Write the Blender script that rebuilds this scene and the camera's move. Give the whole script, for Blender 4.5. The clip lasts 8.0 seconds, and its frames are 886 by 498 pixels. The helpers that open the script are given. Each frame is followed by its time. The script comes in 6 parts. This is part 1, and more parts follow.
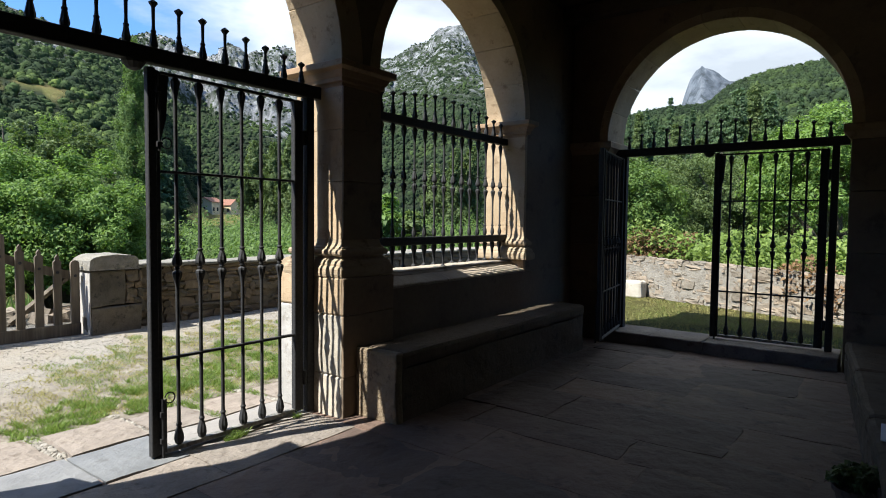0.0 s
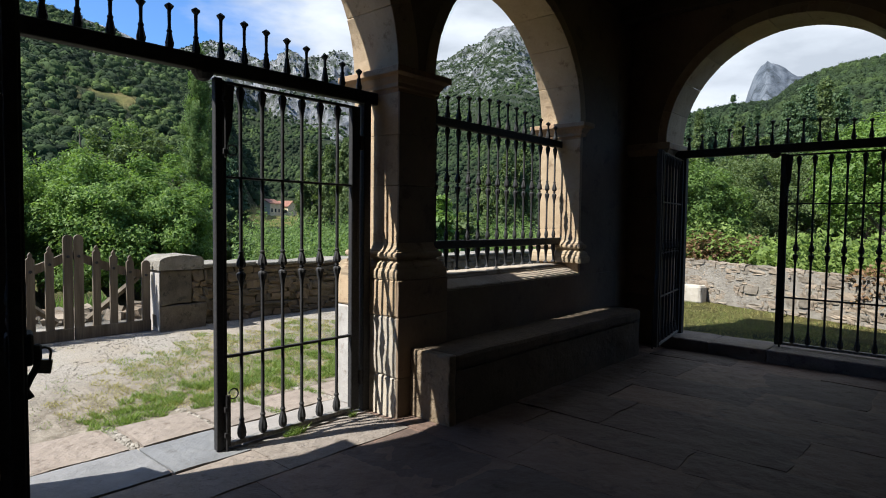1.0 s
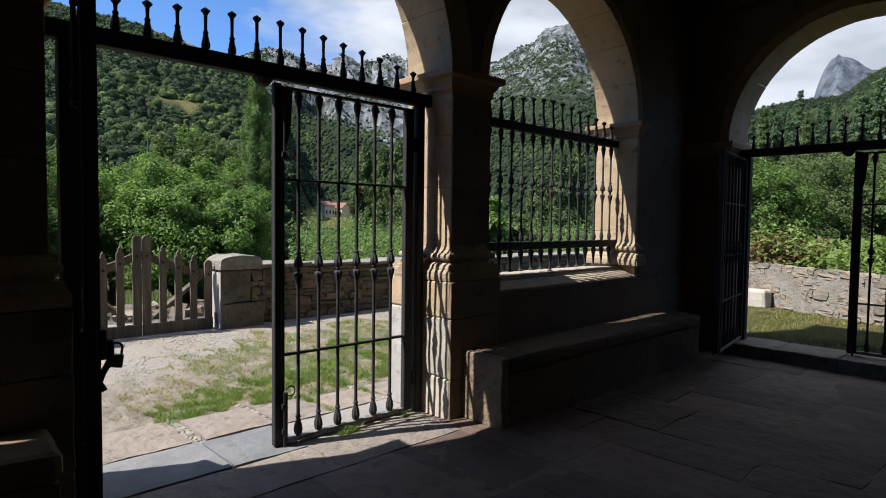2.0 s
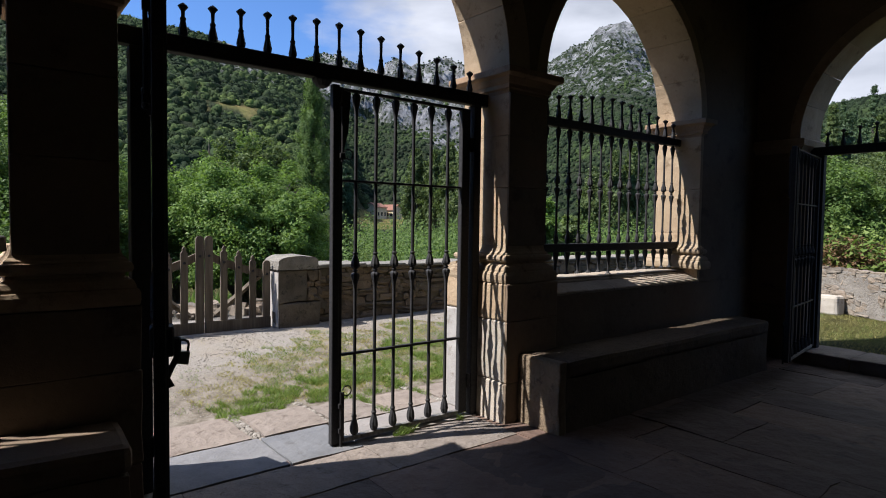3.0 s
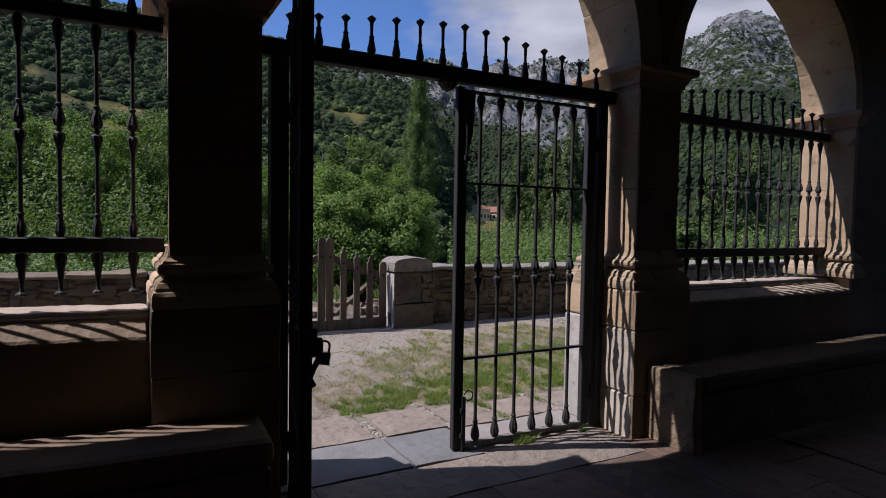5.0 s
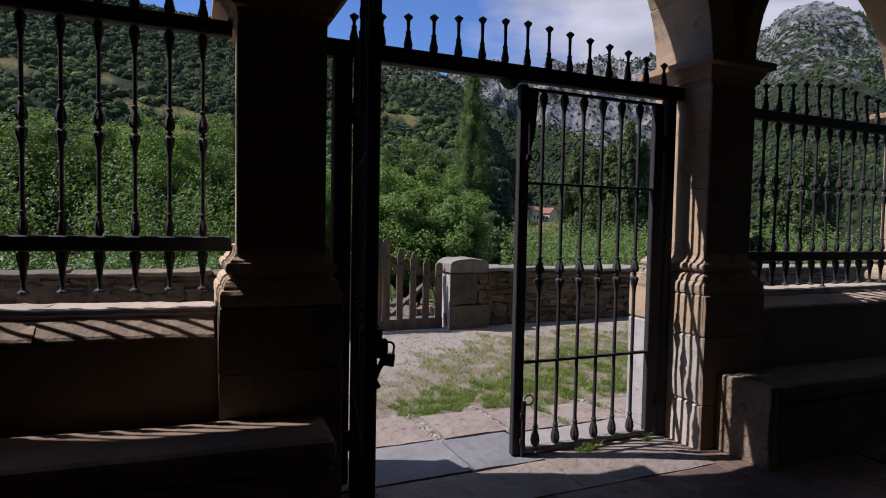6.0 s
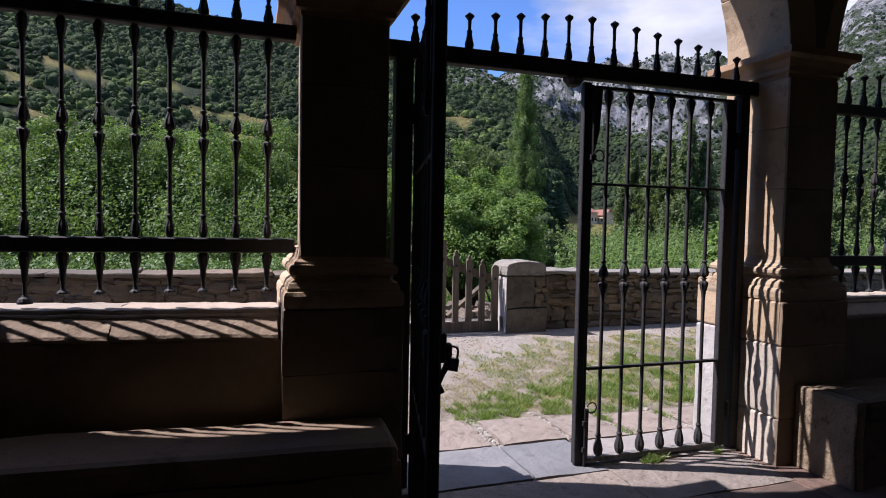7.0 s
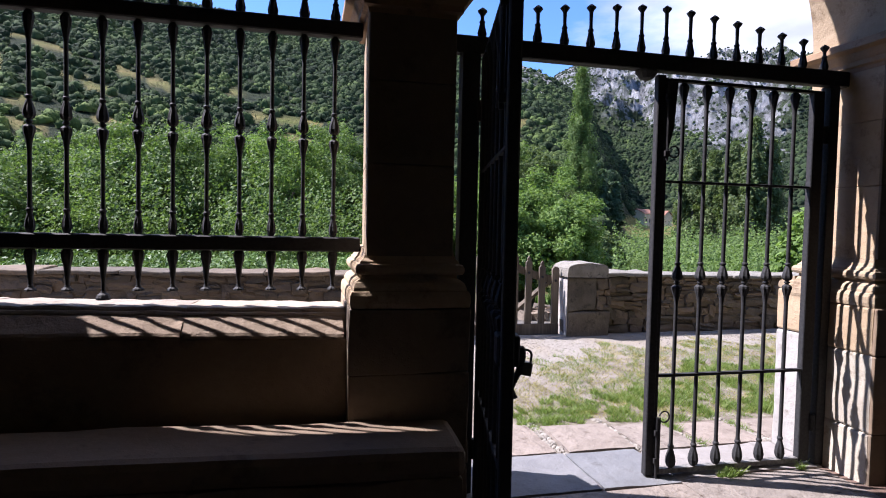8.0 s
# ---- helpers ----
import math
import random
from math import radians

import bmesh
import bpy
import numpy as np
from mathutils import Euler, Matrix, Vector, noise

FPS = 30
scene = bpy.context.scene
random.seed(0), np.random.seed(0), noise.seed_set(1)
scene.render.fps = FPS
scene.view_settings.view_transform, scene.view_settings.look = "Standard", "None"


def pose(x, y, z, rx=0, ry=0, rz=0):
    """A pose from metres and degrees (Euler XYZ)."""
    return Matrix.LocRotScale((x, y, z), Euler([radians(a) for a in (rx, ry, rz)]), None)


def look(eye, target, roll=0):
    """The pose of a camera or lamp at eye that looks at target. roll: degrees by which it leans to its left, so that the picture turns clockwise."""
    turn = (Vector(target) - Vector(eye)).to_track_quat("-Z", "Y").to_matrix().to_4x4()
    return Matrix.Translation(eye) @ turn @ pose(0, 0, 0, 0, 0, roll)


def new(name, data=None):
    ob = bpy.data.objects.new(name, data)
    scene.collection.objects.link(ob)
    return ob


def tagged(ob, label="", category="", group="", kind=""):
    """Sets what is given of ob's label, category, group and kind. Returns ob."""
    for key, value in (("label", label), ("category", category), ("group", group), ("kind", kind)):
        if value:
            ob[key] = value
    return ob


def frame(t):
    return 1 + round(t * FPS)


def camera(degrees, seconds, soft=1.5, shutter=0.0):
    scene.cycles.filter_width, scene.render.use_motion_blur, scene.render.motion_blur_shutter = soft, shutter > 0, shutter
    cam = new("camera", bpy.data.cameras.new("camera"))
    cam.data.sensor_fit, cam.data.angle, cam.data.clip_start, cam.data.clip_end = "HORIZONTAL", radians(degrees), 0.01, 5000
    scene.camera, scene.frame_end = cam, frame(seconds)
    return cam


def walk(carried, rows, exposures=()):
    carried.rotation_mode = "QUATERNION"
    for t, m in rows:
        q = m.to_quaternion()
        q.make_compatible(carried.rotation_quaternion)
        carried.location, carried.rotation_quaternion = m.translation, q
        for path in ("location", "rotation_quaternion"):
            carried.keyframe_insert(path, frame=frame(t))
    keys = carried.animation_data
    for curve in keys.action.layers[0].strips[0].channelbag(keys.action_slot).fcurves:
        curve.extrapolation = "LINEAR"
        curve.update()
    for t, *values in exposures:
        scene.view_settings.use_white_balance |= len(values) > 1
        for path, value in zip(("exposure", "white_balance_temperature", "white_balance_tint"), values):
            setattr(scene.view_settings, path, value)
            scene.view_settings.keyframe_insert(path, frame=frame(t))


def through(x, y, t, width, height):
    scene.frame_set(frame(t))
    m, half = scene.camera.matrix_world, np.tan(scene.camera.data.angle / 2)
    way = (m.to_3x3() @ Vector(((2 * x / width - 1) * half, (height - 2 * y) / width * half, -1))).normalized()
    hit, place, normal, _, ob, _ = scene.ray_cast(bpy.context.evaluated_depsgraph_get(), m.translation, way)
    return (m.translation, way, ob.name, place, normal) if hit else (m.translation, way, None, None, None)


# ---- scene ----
cam = camera(73.6, 8.0, soft=1.0)

PATH = [
    (0, (-1.704, -3.248, 1.364), (-0.105, -2.051, 1.265), 0.6),
    (0.5, (-1.725, -3.251, 1.374), (-0.179, -1.986, 1.276), 0.6),
    (1, (-1.732, -3.254, 1.38), (-0.244, -1.921, 1.283), 0.7),
    (1.5, (-1.734, -3.252, 1.382), (-0.306, -1.855, 1.286), 0.7),
    (3, (-1.735, -3.184, 1.373), (-0.497, -1.616, 1.283), 0.8),
    (3.5, (-1.744, -3.144, 1.374), (-0.574, -1.525, 1.285), 0.8),
    (4, (-1.764, -3.111, 1.373), (-0.662, -1.444, 1.286), 0.9),
    (4.5, (-1.784, -3.084, 1.378), (-0.757, -1.37, 1.291), 0.9),
    (6, (-1.826, -2.991, 1.374), (-1.033, -1.157, 1.286), 1.1),
    (6.5, (-1.836, -2.964, 1.372), (-1.125, -1.097, 1.287), 1.2),
    (7, (-1.85, -2.93, 1.372), (-1.221, -1.033, 1.288), 1.1),
    (7.5, (-1.871, -2.908, 1.368), (-1.327, -0.985, 1.286), 1.2),
    (8, (-1.893, -2.846, 1.36), (-1.435, -0.901, 1.277), 1.2),
]
walk(cam, [(t, look(eye, target, roll)) for t, eye, target, roll in PATH], [(0, 1.40, 6250, 6), (1.0, 1.13, 6250, 8), (1.5, 1.0, 6280, 9), (2.8, 0.95, 6230, 13), (3.5, 0.71, 6200, 15), (4.0, 0.57, 6180, 17), (4.5, 0.31, 6150, 20), (6, 0.46, 6100, 23), (7, 1.01, 6020, 24), (8, 1.52, 5900, 23)])

# ---------------------------------------------------------------- light
SUN = Vector((-1.0, 0.41, 1.40)).normalized()          # towards the sun
sun = new("sun", bpy.data.lights.new("sun", "SUN"))
sun.data.energy, sun.data.angle, sun.data.color = 4.6, radians(0.53), (1.0, 0.95, 0.87)
sun.matrix_world = look((0, 0, 30), Vector((0, 0, 30)) - SUN)

world = bpy.data.worlds.new("sky")
scene.world = world
world.use_nodes = True
wn, wl = world.node_tree.nodes, world.node_tree.links
wn.clear()
w_out = wn.new("ShaderNodeOutputWorld")
w_bg = wn.new("ShaderNodeBackground")
w_sky = wn.new("ShaderNodeTexSky")
w_sky.sky_type, w_sky.sun_disc = "NISHITA", False
w_sky.sun_elevation = math.asin(SUN.z)
w_sky.sun_rotation = math.atan2(SUN.x, SUN.y)
w_sky.altitude, w_sky.air_density, w_sky.dust_density, w_sky.ozone_density = 400, 1.0, 0.4, 2.0
w_tc = wn.new("ShaderNodeTexCoord")
w_gain = wn.new("ShaderNodeMix")
w_gain.data_type, w_gain.blend_type = "RGBA", "MULTIPLY"
w_gain.inputs[0].default_value = 1.0
w_gain.inputs[7].default_value = (0.053, 0.073, 0.099, 1)
wl.new(w_sky.outputs[0], w_gain.inputs[6])
w_map = wn.new("ShaderNodeMapping")
w_map.inputs["Scale"].default_value = (1.6, 1.6, 4.5)
w_map.inputs["Rotation"].default_value = (0, 0, radians(30))
wl.new(w_tc.outputs["Generated"], w_map.inputs[0])
w_noise = wn.new("ShaderNodeTexNoise")
w_noise.inputs["Scale"].default_value, w_noise.inputs["Detail"].default_value = 1.6, 7
w_noise.inputs["Roughness"].default_value = 0.52
wl.new(w_map.outputs[0], w_noise.inputs["Vector"])
# a bank of cloud that thickens towards the east
w_dot = wn.new("ShaderNodeVectorMath")
w_dot.operation = "DOT_PRODUCT"
w_dot.inputs[1].default_value = (0.8 * math.cos(radians(20)), 0.8 * math.sin(radians(20)), 0.9)
wl.new(w_tc.outputs["Generated"], w_dot.inputs[0])
w_add = wn.new("ShaderNodeMath")
w_add.operation = "MULTIPLY_ADD"
w_add.inputs[1].default_value = 0.6
wl.new(w_dot.outputs["Value"], w_add.inputs[0])
w_soft = wn.new("ShaderNodeMath")
w_soft.operation = "MULTIPLY"
w_soft.inputs[1].default_value = 0.32
wl.new(w_noise.outputs["Fac"], w_soft.inputs[0])
wl.new(w_soft.outputs[0], w_add.inputs[2])
w_ramp = wn.new("ShaderNodeValToRGB")
w_ramp.color_ramp.elements[0].position, w_ramp.color_ramp.elements[1].position = 0.655, 0.71
wl.new(w_add.outputs[0], w_ramp.inputs[0])
w_mix = wn.new("ShaderNodeMix")
w_mix.data_type = "RGBA"
w_fluff = wn.new("ShaderNodeTexNoise")
w_fluff.inputs["Scale"].default_value, w_fluff.inputs["Detail"].default_value = 3.4, 6
wl.new(w_map.outputs[0], w_fluff.inputs["Vector"])
w_tone = wn.new("ShaderNodeValToRGB")
w_tone.color_ramp.elements[0].position, w_tone.color_ramp.elements[0].color = 0.35, (0.29, 0.312, 0.35, 1)
w_tone.color_ramp.elements[1].position, w_tone.color_ramp.elements[1].color = 0.68, (0.48, 0.50, 0.54, 1)
wl.new(w_fluff.outputs["Fac"], w_tone.inputs[0])
wl.new(w_tone.outputs[0], w_mix.inputs[7])
w_east = wn.new("ShaderNodeVectorMath")
w_east.operation = "DOT_PRODUCT"
w_east.inputs[1].default_value = (math.cos(radians(4)), math.sin(radians(4)), 0.35)
wl.new(w_tc.outputs["Generated"], w_east.inputs[0])
w_veil = wn.new("ShaderNodeValToRGB")
w_veil.color_ramp.elements[0].position, w_veil.color_ramp.elements[1].position = 0.85, 0.95
wl.new(w_east.outputs["Value"], w_veil.inputs[0])
w_all = wn.new("ShaderNodeMath")
w_all.operation = "MAXIMUM"
wl.new(w_ramp.outputs[0], w_all.inputs[0])
wl.new(w_veil.outputs[0], w_all.inputs[1])
wl.new(w_all.outputs[0], w_mix.inputs[0])
wl.new(w_gain.outputs[2], w_mix.inputs[6])
wl.new(w_mix.outputs[2], w_bg.inputs[0])
wl.new(w_bg.outputs[0], w_out.inputs[0])


# ---------------------------------------------------------------- materials
def material(name):
    m = bpy.data.materials.new(name)
    m.use_nodes = True
    return m, m.node_tree.nodes, m.node_tree.links, m.node_tree.nodes["Principled BSDF"]


def noise_node(n, l, vec, scale, detail=6, rough=0.6):
    t = n.new("ShaderNodeTexNoise")
    t.inputs["Scale"].default_value, t.inputs["Detail"].default_value, t.inputs["Roughness"].default_value = scale, detail, rough
    l.new(vec, t.inputs["Vector"])
    return t.outputs["Fac"]


def ramp_node(n, l, fac, stops):
    r = n.new("ShaderNodeValToRGB")
    while len(r.color_ramp.elements) < len(stops):
        r.color_ramp.elements.new(0.5)
    for e, (p, c) in zip(r.color_ramp.elements, stops):
        e.position, e.color = p, (*c, 1) if len(c) == 3 else c
    l.new(fac, r.inputs[0])
    return r.outputs[0]


def mix_node(n, l, fac, a, b, blend="MIX"):
    m = n.new("ShaderNodeMix")
    m.data_type, m.blend_type = "RGBA", blend
    for socket, v in ((m.inputs[0], fac), (m.inputs[6], a), (m.inputs[7], b)):
        if isinstance(v, (int, float)):
            socket.default_value = v
        elif isinstance(v, tuple):
            socket.default_value = (*v, 1)
        else:
            l.new(v, socket)
    return m.outputs[2]


def bump_node(n, l, height, strength, distance, into, normal=None):
    b = n.new("ShaderNodeBump")
    b.inputs["Strength"].default_value, b.inputs["Distance"].default_value = strength, distance
    l.new(height, b.inputs["Height"])
    if normal:
        l.new(normal, b.inputs["Normal"])
    l.new(b.outputs[0], into)
    return b.outputs[0]


def stone(name, dark, light, stain, scale=3.0, rough=0.85, bump=0.5, pits=60, vary=0.25, relief=0.012):
    """Stone: broad blotches, grain, darker stains and small pits; each piece a little apart."""
    m, n, l, p = material(name)
    pos = n.new("ShaderNodeNewGeometry").outputs["Position"]
    broad = noise_node(n, l, pos, scale, 5, 0.6)
    grain = noise_node(n, l, pos, scale * 14, 5, 0.7)
    c = ramp_node(n, l, broad, [(0.32, dark), (0.68, light)])
    c = mix_node(n, l, 0.35, c, ramp_node(n, l, grain, [(0.3, dark), (0.7, light)]))
    spots = ramp_node(n, l, noise_node(n, l, pos, scale * 2.3, 8, 0.72), [(0.56, (0, 0, 0)), (0.68, (1, 1, 1))])
    c = mix_node(n, l, spots, c, stain)
    rnd = n.new("ShaderNodeObjectInfo").outputs["Random"]
    c = mix_node(n, l, 1.0, c, ramp_node(n, l, rnd, [(0, (1 - vary,) * 3), (1, (1.0, 1.0 - vary * 0.2, 1.0 - vary * 0.35))]), "MULTIPLY")
    l.new(c, p.inputs["Base Color"])
    p.inputs["Roughness"].default_value = rough
    v = n.new("ShaderNodeTexVoronoi")
    v.inputs["Scale"].default_value = pits
    l.new(pos, v.inputs["Vector"])
    pit = ramp_node(n, l, v.outputs["Distance"], [(0.05, (0, 0, 0)), (0.3, (1, 1, 1))])
    b1 = bump_node(n, l, pit, bump * 0.35, 0.004, p.inputs["Normal"])
    b2 = bump_node(n, l, grain, bump, 0.006, p.inputs["Normal"], b1)
    bump_node(n, l, noise_node(n, l, pos, scale * 4, 4, 0.5), bump, relief, p.inputs["Normal"], b2)
    return m


def plain(name, dark, light, scale, rough=0.6, metallic=0.0, bump=0.2, distance=0.002):
    m, n, l, p = material(name)
    pos = n.new("ShaderNodeNewGeometry").outputs["Position"]
    f = noise_node(n, l, pos, scale, 6, 0.65)
    l.new(ramp_node(n, l, f, [(0.3, dark), (0.7, light)]), p.inputs["Base Color"])
    p.inputs["Roughness"].default_value, p.inputs["Metallic"].default_value = rough, metallic
    bump_node(n, l, noise_node(n, l, pos, scale * 3, 4, 0.6), bump, distance, p.inputs["Normal"])
    return m


SANDSTONE = stone("sandstone", (0.345, 0.255, 0.158), (0.50, 0.395, 0.268), (0.22, 0.152, 0.09), 2.6, bump=0.7)
CAPSTONE = stone("brown_capital_stone", (0.30, 0.195, 0.115), (0.43, 0.30, 0.19), (0.19, 0.125, 0.075), 3.0, bump=0.6)
LIMESTONE = stone("worn_limestone", (0.37, 0.335, 0.275), (0.53, 0.495, 0.42), (0.25, 0.215, 0.165), 3.2, bump=0.5, pits=38, relief=0.008)
SILLSTONE = stone("worn_sill_stone", (0.31, 0.255, 0.195), (0.47, 0.40, 0.315), (0.24, 0.185, 0.135), 3.2, bump=0.7, pits=38, relief=0.007)
WHITEWASH = stone("whitewashed_stone", (0.33, 0.32, 0.30), (0.48, 0.47, 0.45), (0.25, 0.225, 0.19), 4.0, bump=0.7)
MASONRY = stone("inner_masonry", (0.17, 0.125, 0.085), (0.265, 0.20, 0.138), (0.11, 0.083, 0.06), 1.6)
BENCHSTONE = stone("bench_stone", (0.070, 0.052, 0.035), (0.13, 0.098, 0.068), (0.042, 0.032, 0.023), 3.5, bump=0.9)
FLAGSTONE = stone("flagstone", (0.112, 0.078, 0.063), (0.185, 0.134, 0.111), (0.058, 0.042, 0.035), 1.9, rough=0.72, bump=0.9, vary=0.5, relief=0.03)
REDSLAB = stone("reddish_slab", (0.178, 0.15, 0.125), (0.31, 0.268, 0.23), (0.115, 0.088, 0.068), 4.4, rough=0.85, bump=0.9, relief=0.02)
SLATE = stone("blue_slate", (0.142, 0.148, 0.157), (0.225, 0.231, 0.24), (0.13, 0.13, 0.13), 4.0, rough=0.8, bump=0.7)
GREYSLAB = stone("grey_slab", (0.21, 0.20, 0.19), (0.31, 0.295, 0.28), (0.15, 0.135, 0.12), 3.5, rough=0.85, bump=0.6)
JOINT = plain("earth_joint", (0.09, 0.072, 0.054), (0.19, 0.155, 0.12), 30, 0.95, bump=0.8, distance=0.01)
BENCHBROWN = stone("brown_bench_stone", (0.20, 0.148, 0.10), (0.33, 0.255, 0.18), (0.12, 0.088, 0.06), 3.0, bump=0.9)
ENDSTONE = stone("worn_lit_end_stone", (0.15, 0.115, 0.074), (0.275, 0.22, 0.15), (0.07, 0.052, 0.034), 5.0, bump=1.0, relief=0.02)
RUBBLE = stone("rubble_stone", (0.12, 0.096, 0.064), (0.25, 0.205, 0.145), (0.075, 0.062, 0.045), 5.0, bump=1.0, vary=0.55)
DARKRUBBLE = stone("dark_rubble_stone", (0.075, 0.058, 0.038), (0.165, 0.132, 0.09), (0.045, 0.037, 0.027), 5.0, bump=1.0, vary=0.5)
PALERUBBLE = stone("pale_rubble_stone", (0.19, 0.155, 0.115), (0.36, 0.315, 0.25), (0.11, 0.09, 0.065), 5.0, bump=0.9, vary=0.4)
MORTAR = stone("old_mortar", (0.09, 0.074, 0.053), (0.17, 0.14, 0.10), (0.09, 0.08, 0.06), 6.0, bump=1.0)
PALEMORTAR = stone("pale_lime_mortar", (0.22, 0.195, 0.16), (0.36, 0.33, 0.28), (0.13, 0.11, 0.085), 7.0, bump=1.0)
RENDER = stone("weathered_render", (0.058, 0.048, 0.035), (0.165, 0.143, 0.11), (0.035, 0.030, 0.023), 5.5, bump=0.9)
CONCRETE = stone("lichened_concrete", (0.15, 0.14, 0.115), (0.31, 0.295, 0.255), (0.06, 0.055, 0.043), 9.0, bump=0.8)
IRON = plain("black_painted_iron", (0.017, 0.017, 0.018), (0.042, 0.041, 0.042), 55, 0.68, 0.0, 0.6, 0.002)
IRON.node_tree.nodes["Principled BSDF"].inputs["Specular IOR Level"].default_value = 0.3
WORNIRON = plain("scuffed_dusty_iron", (0.05, 0.048, 0.045), (0.30, 0.285, 0.26), 40, 0.7, bump=0.5, distance=0.0015)
OLDSTEEL = plain("worn_padlock_metal", (0.10, 0.085, 0.06), (0.20, 0.17, 0.12), 80, 0.38, 0.8, 0.2, 0.0006)
TIMBER = plain("dark_ceiling_timber", (0.04, 0.028, 0.018), (0.085, 0.06, 0.04), 6, 0.8)
BARK = plain("bark", (0.06, 0.05, 0.038), (0.15, 0.125, 0.095), 14, 0.95, bump=1.0, distance=0.02)
PLASTER = plain("cream_house_wall", (0.56, 0.44, 0.26), (0.68, 0.56, 0.37), 0.8, 0.9)
ROOFTILE = plain("red_roof_tile", (0.17, 0.075, 0.05), (0.26, 0.125, 0.085), 2.5, 0.85)
PANE = plain("dark_window_pane", (0.02, 0.025, 0.03), (0.04, 0.045, 0.05), 2, 0.15)
PAPER = plain("bluish_paper", (0.62, 0.68, 0.80), (0.72, 0.77, 0.86), 8, 0.6)
CLAY = plain("dark_clay_pot", (0.07, 0.045, 0.03), (0.13, 0.08, 0.055), 20, 0.8)


def weathered_wood():
    m, n, l, p = material("weathered_picket_wood")
    tc = n.new("ShaderNodeTexCoord").outputs["Object"]
    mp = n.new("ShaderNodeMapping")
    mp.inputs["Scale"].default_value = (26, 26, 1.6)
    l.new(tc, mp.inputs[0])
    g = noise_node(n, l, mp.outputs[0], 1.0, 7, 0.65)
    c = ramp_node(n, l, g, [(0.3, (0.075, 0.058, 0.04)), (0.55, (0.15, 0.12, 0.085)), (0.75, (0.22, 0.19, 0.145))])
    rnd = n.new("ShaderNodeObjectInfo").outputs["Random"]
    c = mix_node(n, l, 1.0, c, ramp_node(n, l, rnd, [(0, (0.7, 0.7, 0.7)), (1, (1, 1, 1))]), "MULTIPLY")
    l.new(c, p.inputs["Base Color"])
    p.inputs["Roughness"].default_value = 0.85
    bump_node(n, l, g, 0.6, 0.004, p.inputs["Normal"])
    return m


# pale coat for two unseen walls, added to bounce light into the porch
BOUNCE_PALE = plain("pale_bounce_coat", (0.44, 0.37, 0.28), (0.58, 0.50, 0.40), 1.4, 0.9, bump=0.5, distance=0.006)
WOOD = weathered_wood()


def foliage(name, dark, mid, light, through=0.3, rough=0.55, spread=0.6):
    """Leaves that differ from one another and let some light through."""
    m, n, l, p = material(name)
    geo = n.new("ShaderNodeNewGeometry")
    broad = noise_node(n, l, geo.outputs["Position"], spread, 3, 0.6)
    add = n.new("ShaderNodeMath")
    add.operation = "MULTIPLY_ADD"
    add.inputs[1].default_value = 0.55
    l.new(geo.outputs["Random Per Island"], add.inputs[0])
    half = n.new("ShaderNodeMath")
    half.operation = "MULTIPLY"
    half.inputs[1].default_value = 0.5
    l.new(broad, half.inputs[0])
    l.new(half.outputs[0], add.inputs[2])
    c = ramp_node(n, l, add.outputs[0], [(0.12, dark), (0.5, mid), (0.9, light)])
    l.new(c, p.inputs["Base Color"])
    p.inputs["Roughness"].default_value, p.inputs["Specular IOR Level"].default_value = rough, 0.22
    tr = n.new("ShaderNodeBsdfTranslucent")
    l.new(mix_node(n, l, 1.0, c, (1.0, 1.05, 0.6), "MULTIPLY"), tr.inputs[0])
    mx = n.new("ShaderNodeMixShader")
    mx.inputs[0].default_value = through
    l.new(p.outputs[0], mx.inputs[1])
    l.new(tr.outputs[0], mx.inputs[2])
    l.new(mx.outputs[0], n["Material Output"].inputs[0])
    return m


LEAF_TREE = foliage("tree_leaves", (0.060, 0.108, 0.026), (0.135, 0.222, 0.050), (0.245, 0.355, 0.098), 0.45)
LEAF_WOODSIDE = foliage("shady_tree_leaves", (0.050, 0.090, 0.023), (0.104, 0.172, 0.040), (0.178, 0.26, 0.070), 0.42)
LEAF_BRIGHT = foliage("bright_leaves", (0.075, 0.12, 0.025), (0.165, 0.24, 0.055), (0.285, 0.36, 0.105), 0.45)
LEAF_POPLAR = foliage("poplar_leaves", (0.050, 0.074, 0.027), (0.096, 0.138, 0.046), (0.165, 0.21, 0.076), 0.38)
LEAF_DARK = foliage("dark_shrub_leaves", (0.04, 0.06, 0.024), (0.08, 0.114, 0.04), (0.14, 0.18, 0.066), 0.32)
LEAF_CONIFER = foliage("conifer_needles", (0.032, 0.058, 0.027), (0.062, 0.105, 0.044), (0.11, 0.16, 0.066), 0.2)
LEAF_IVY = foliage("ground_ivy", (0.035, 0.07, 0.015), (0.075, 0.14, 0.03), (0.15, 0.23, 0.06), 0.25, 0.5)
LEAF_DEAD = foliage("dry_brown_leaves", (0.09, 0.05, 0.025), (0.17, 0.10, 0.05), (0.26, 0.16, 0.08), 0.25)
BLADES = foliage("grass_blades", (0.08, 0.125, 0.03), (0.165, 0.25, 0.06), (0.31, 0.37, 0.12), 0.4, spread=3.0)
STRAW = foliage("dry_grass_blades", (0.20, 0.175, 0.055), (0.315, 0.285, 0.095), (0.44, 0.405, 0.165), 0.3, spread=1.5)
WEEDS = foliage("tall_weeds", (0.07, 0.12, 0.03), (0.13, 0.21, 0.05), (0.24, 0.32, 0.11), 0.35)


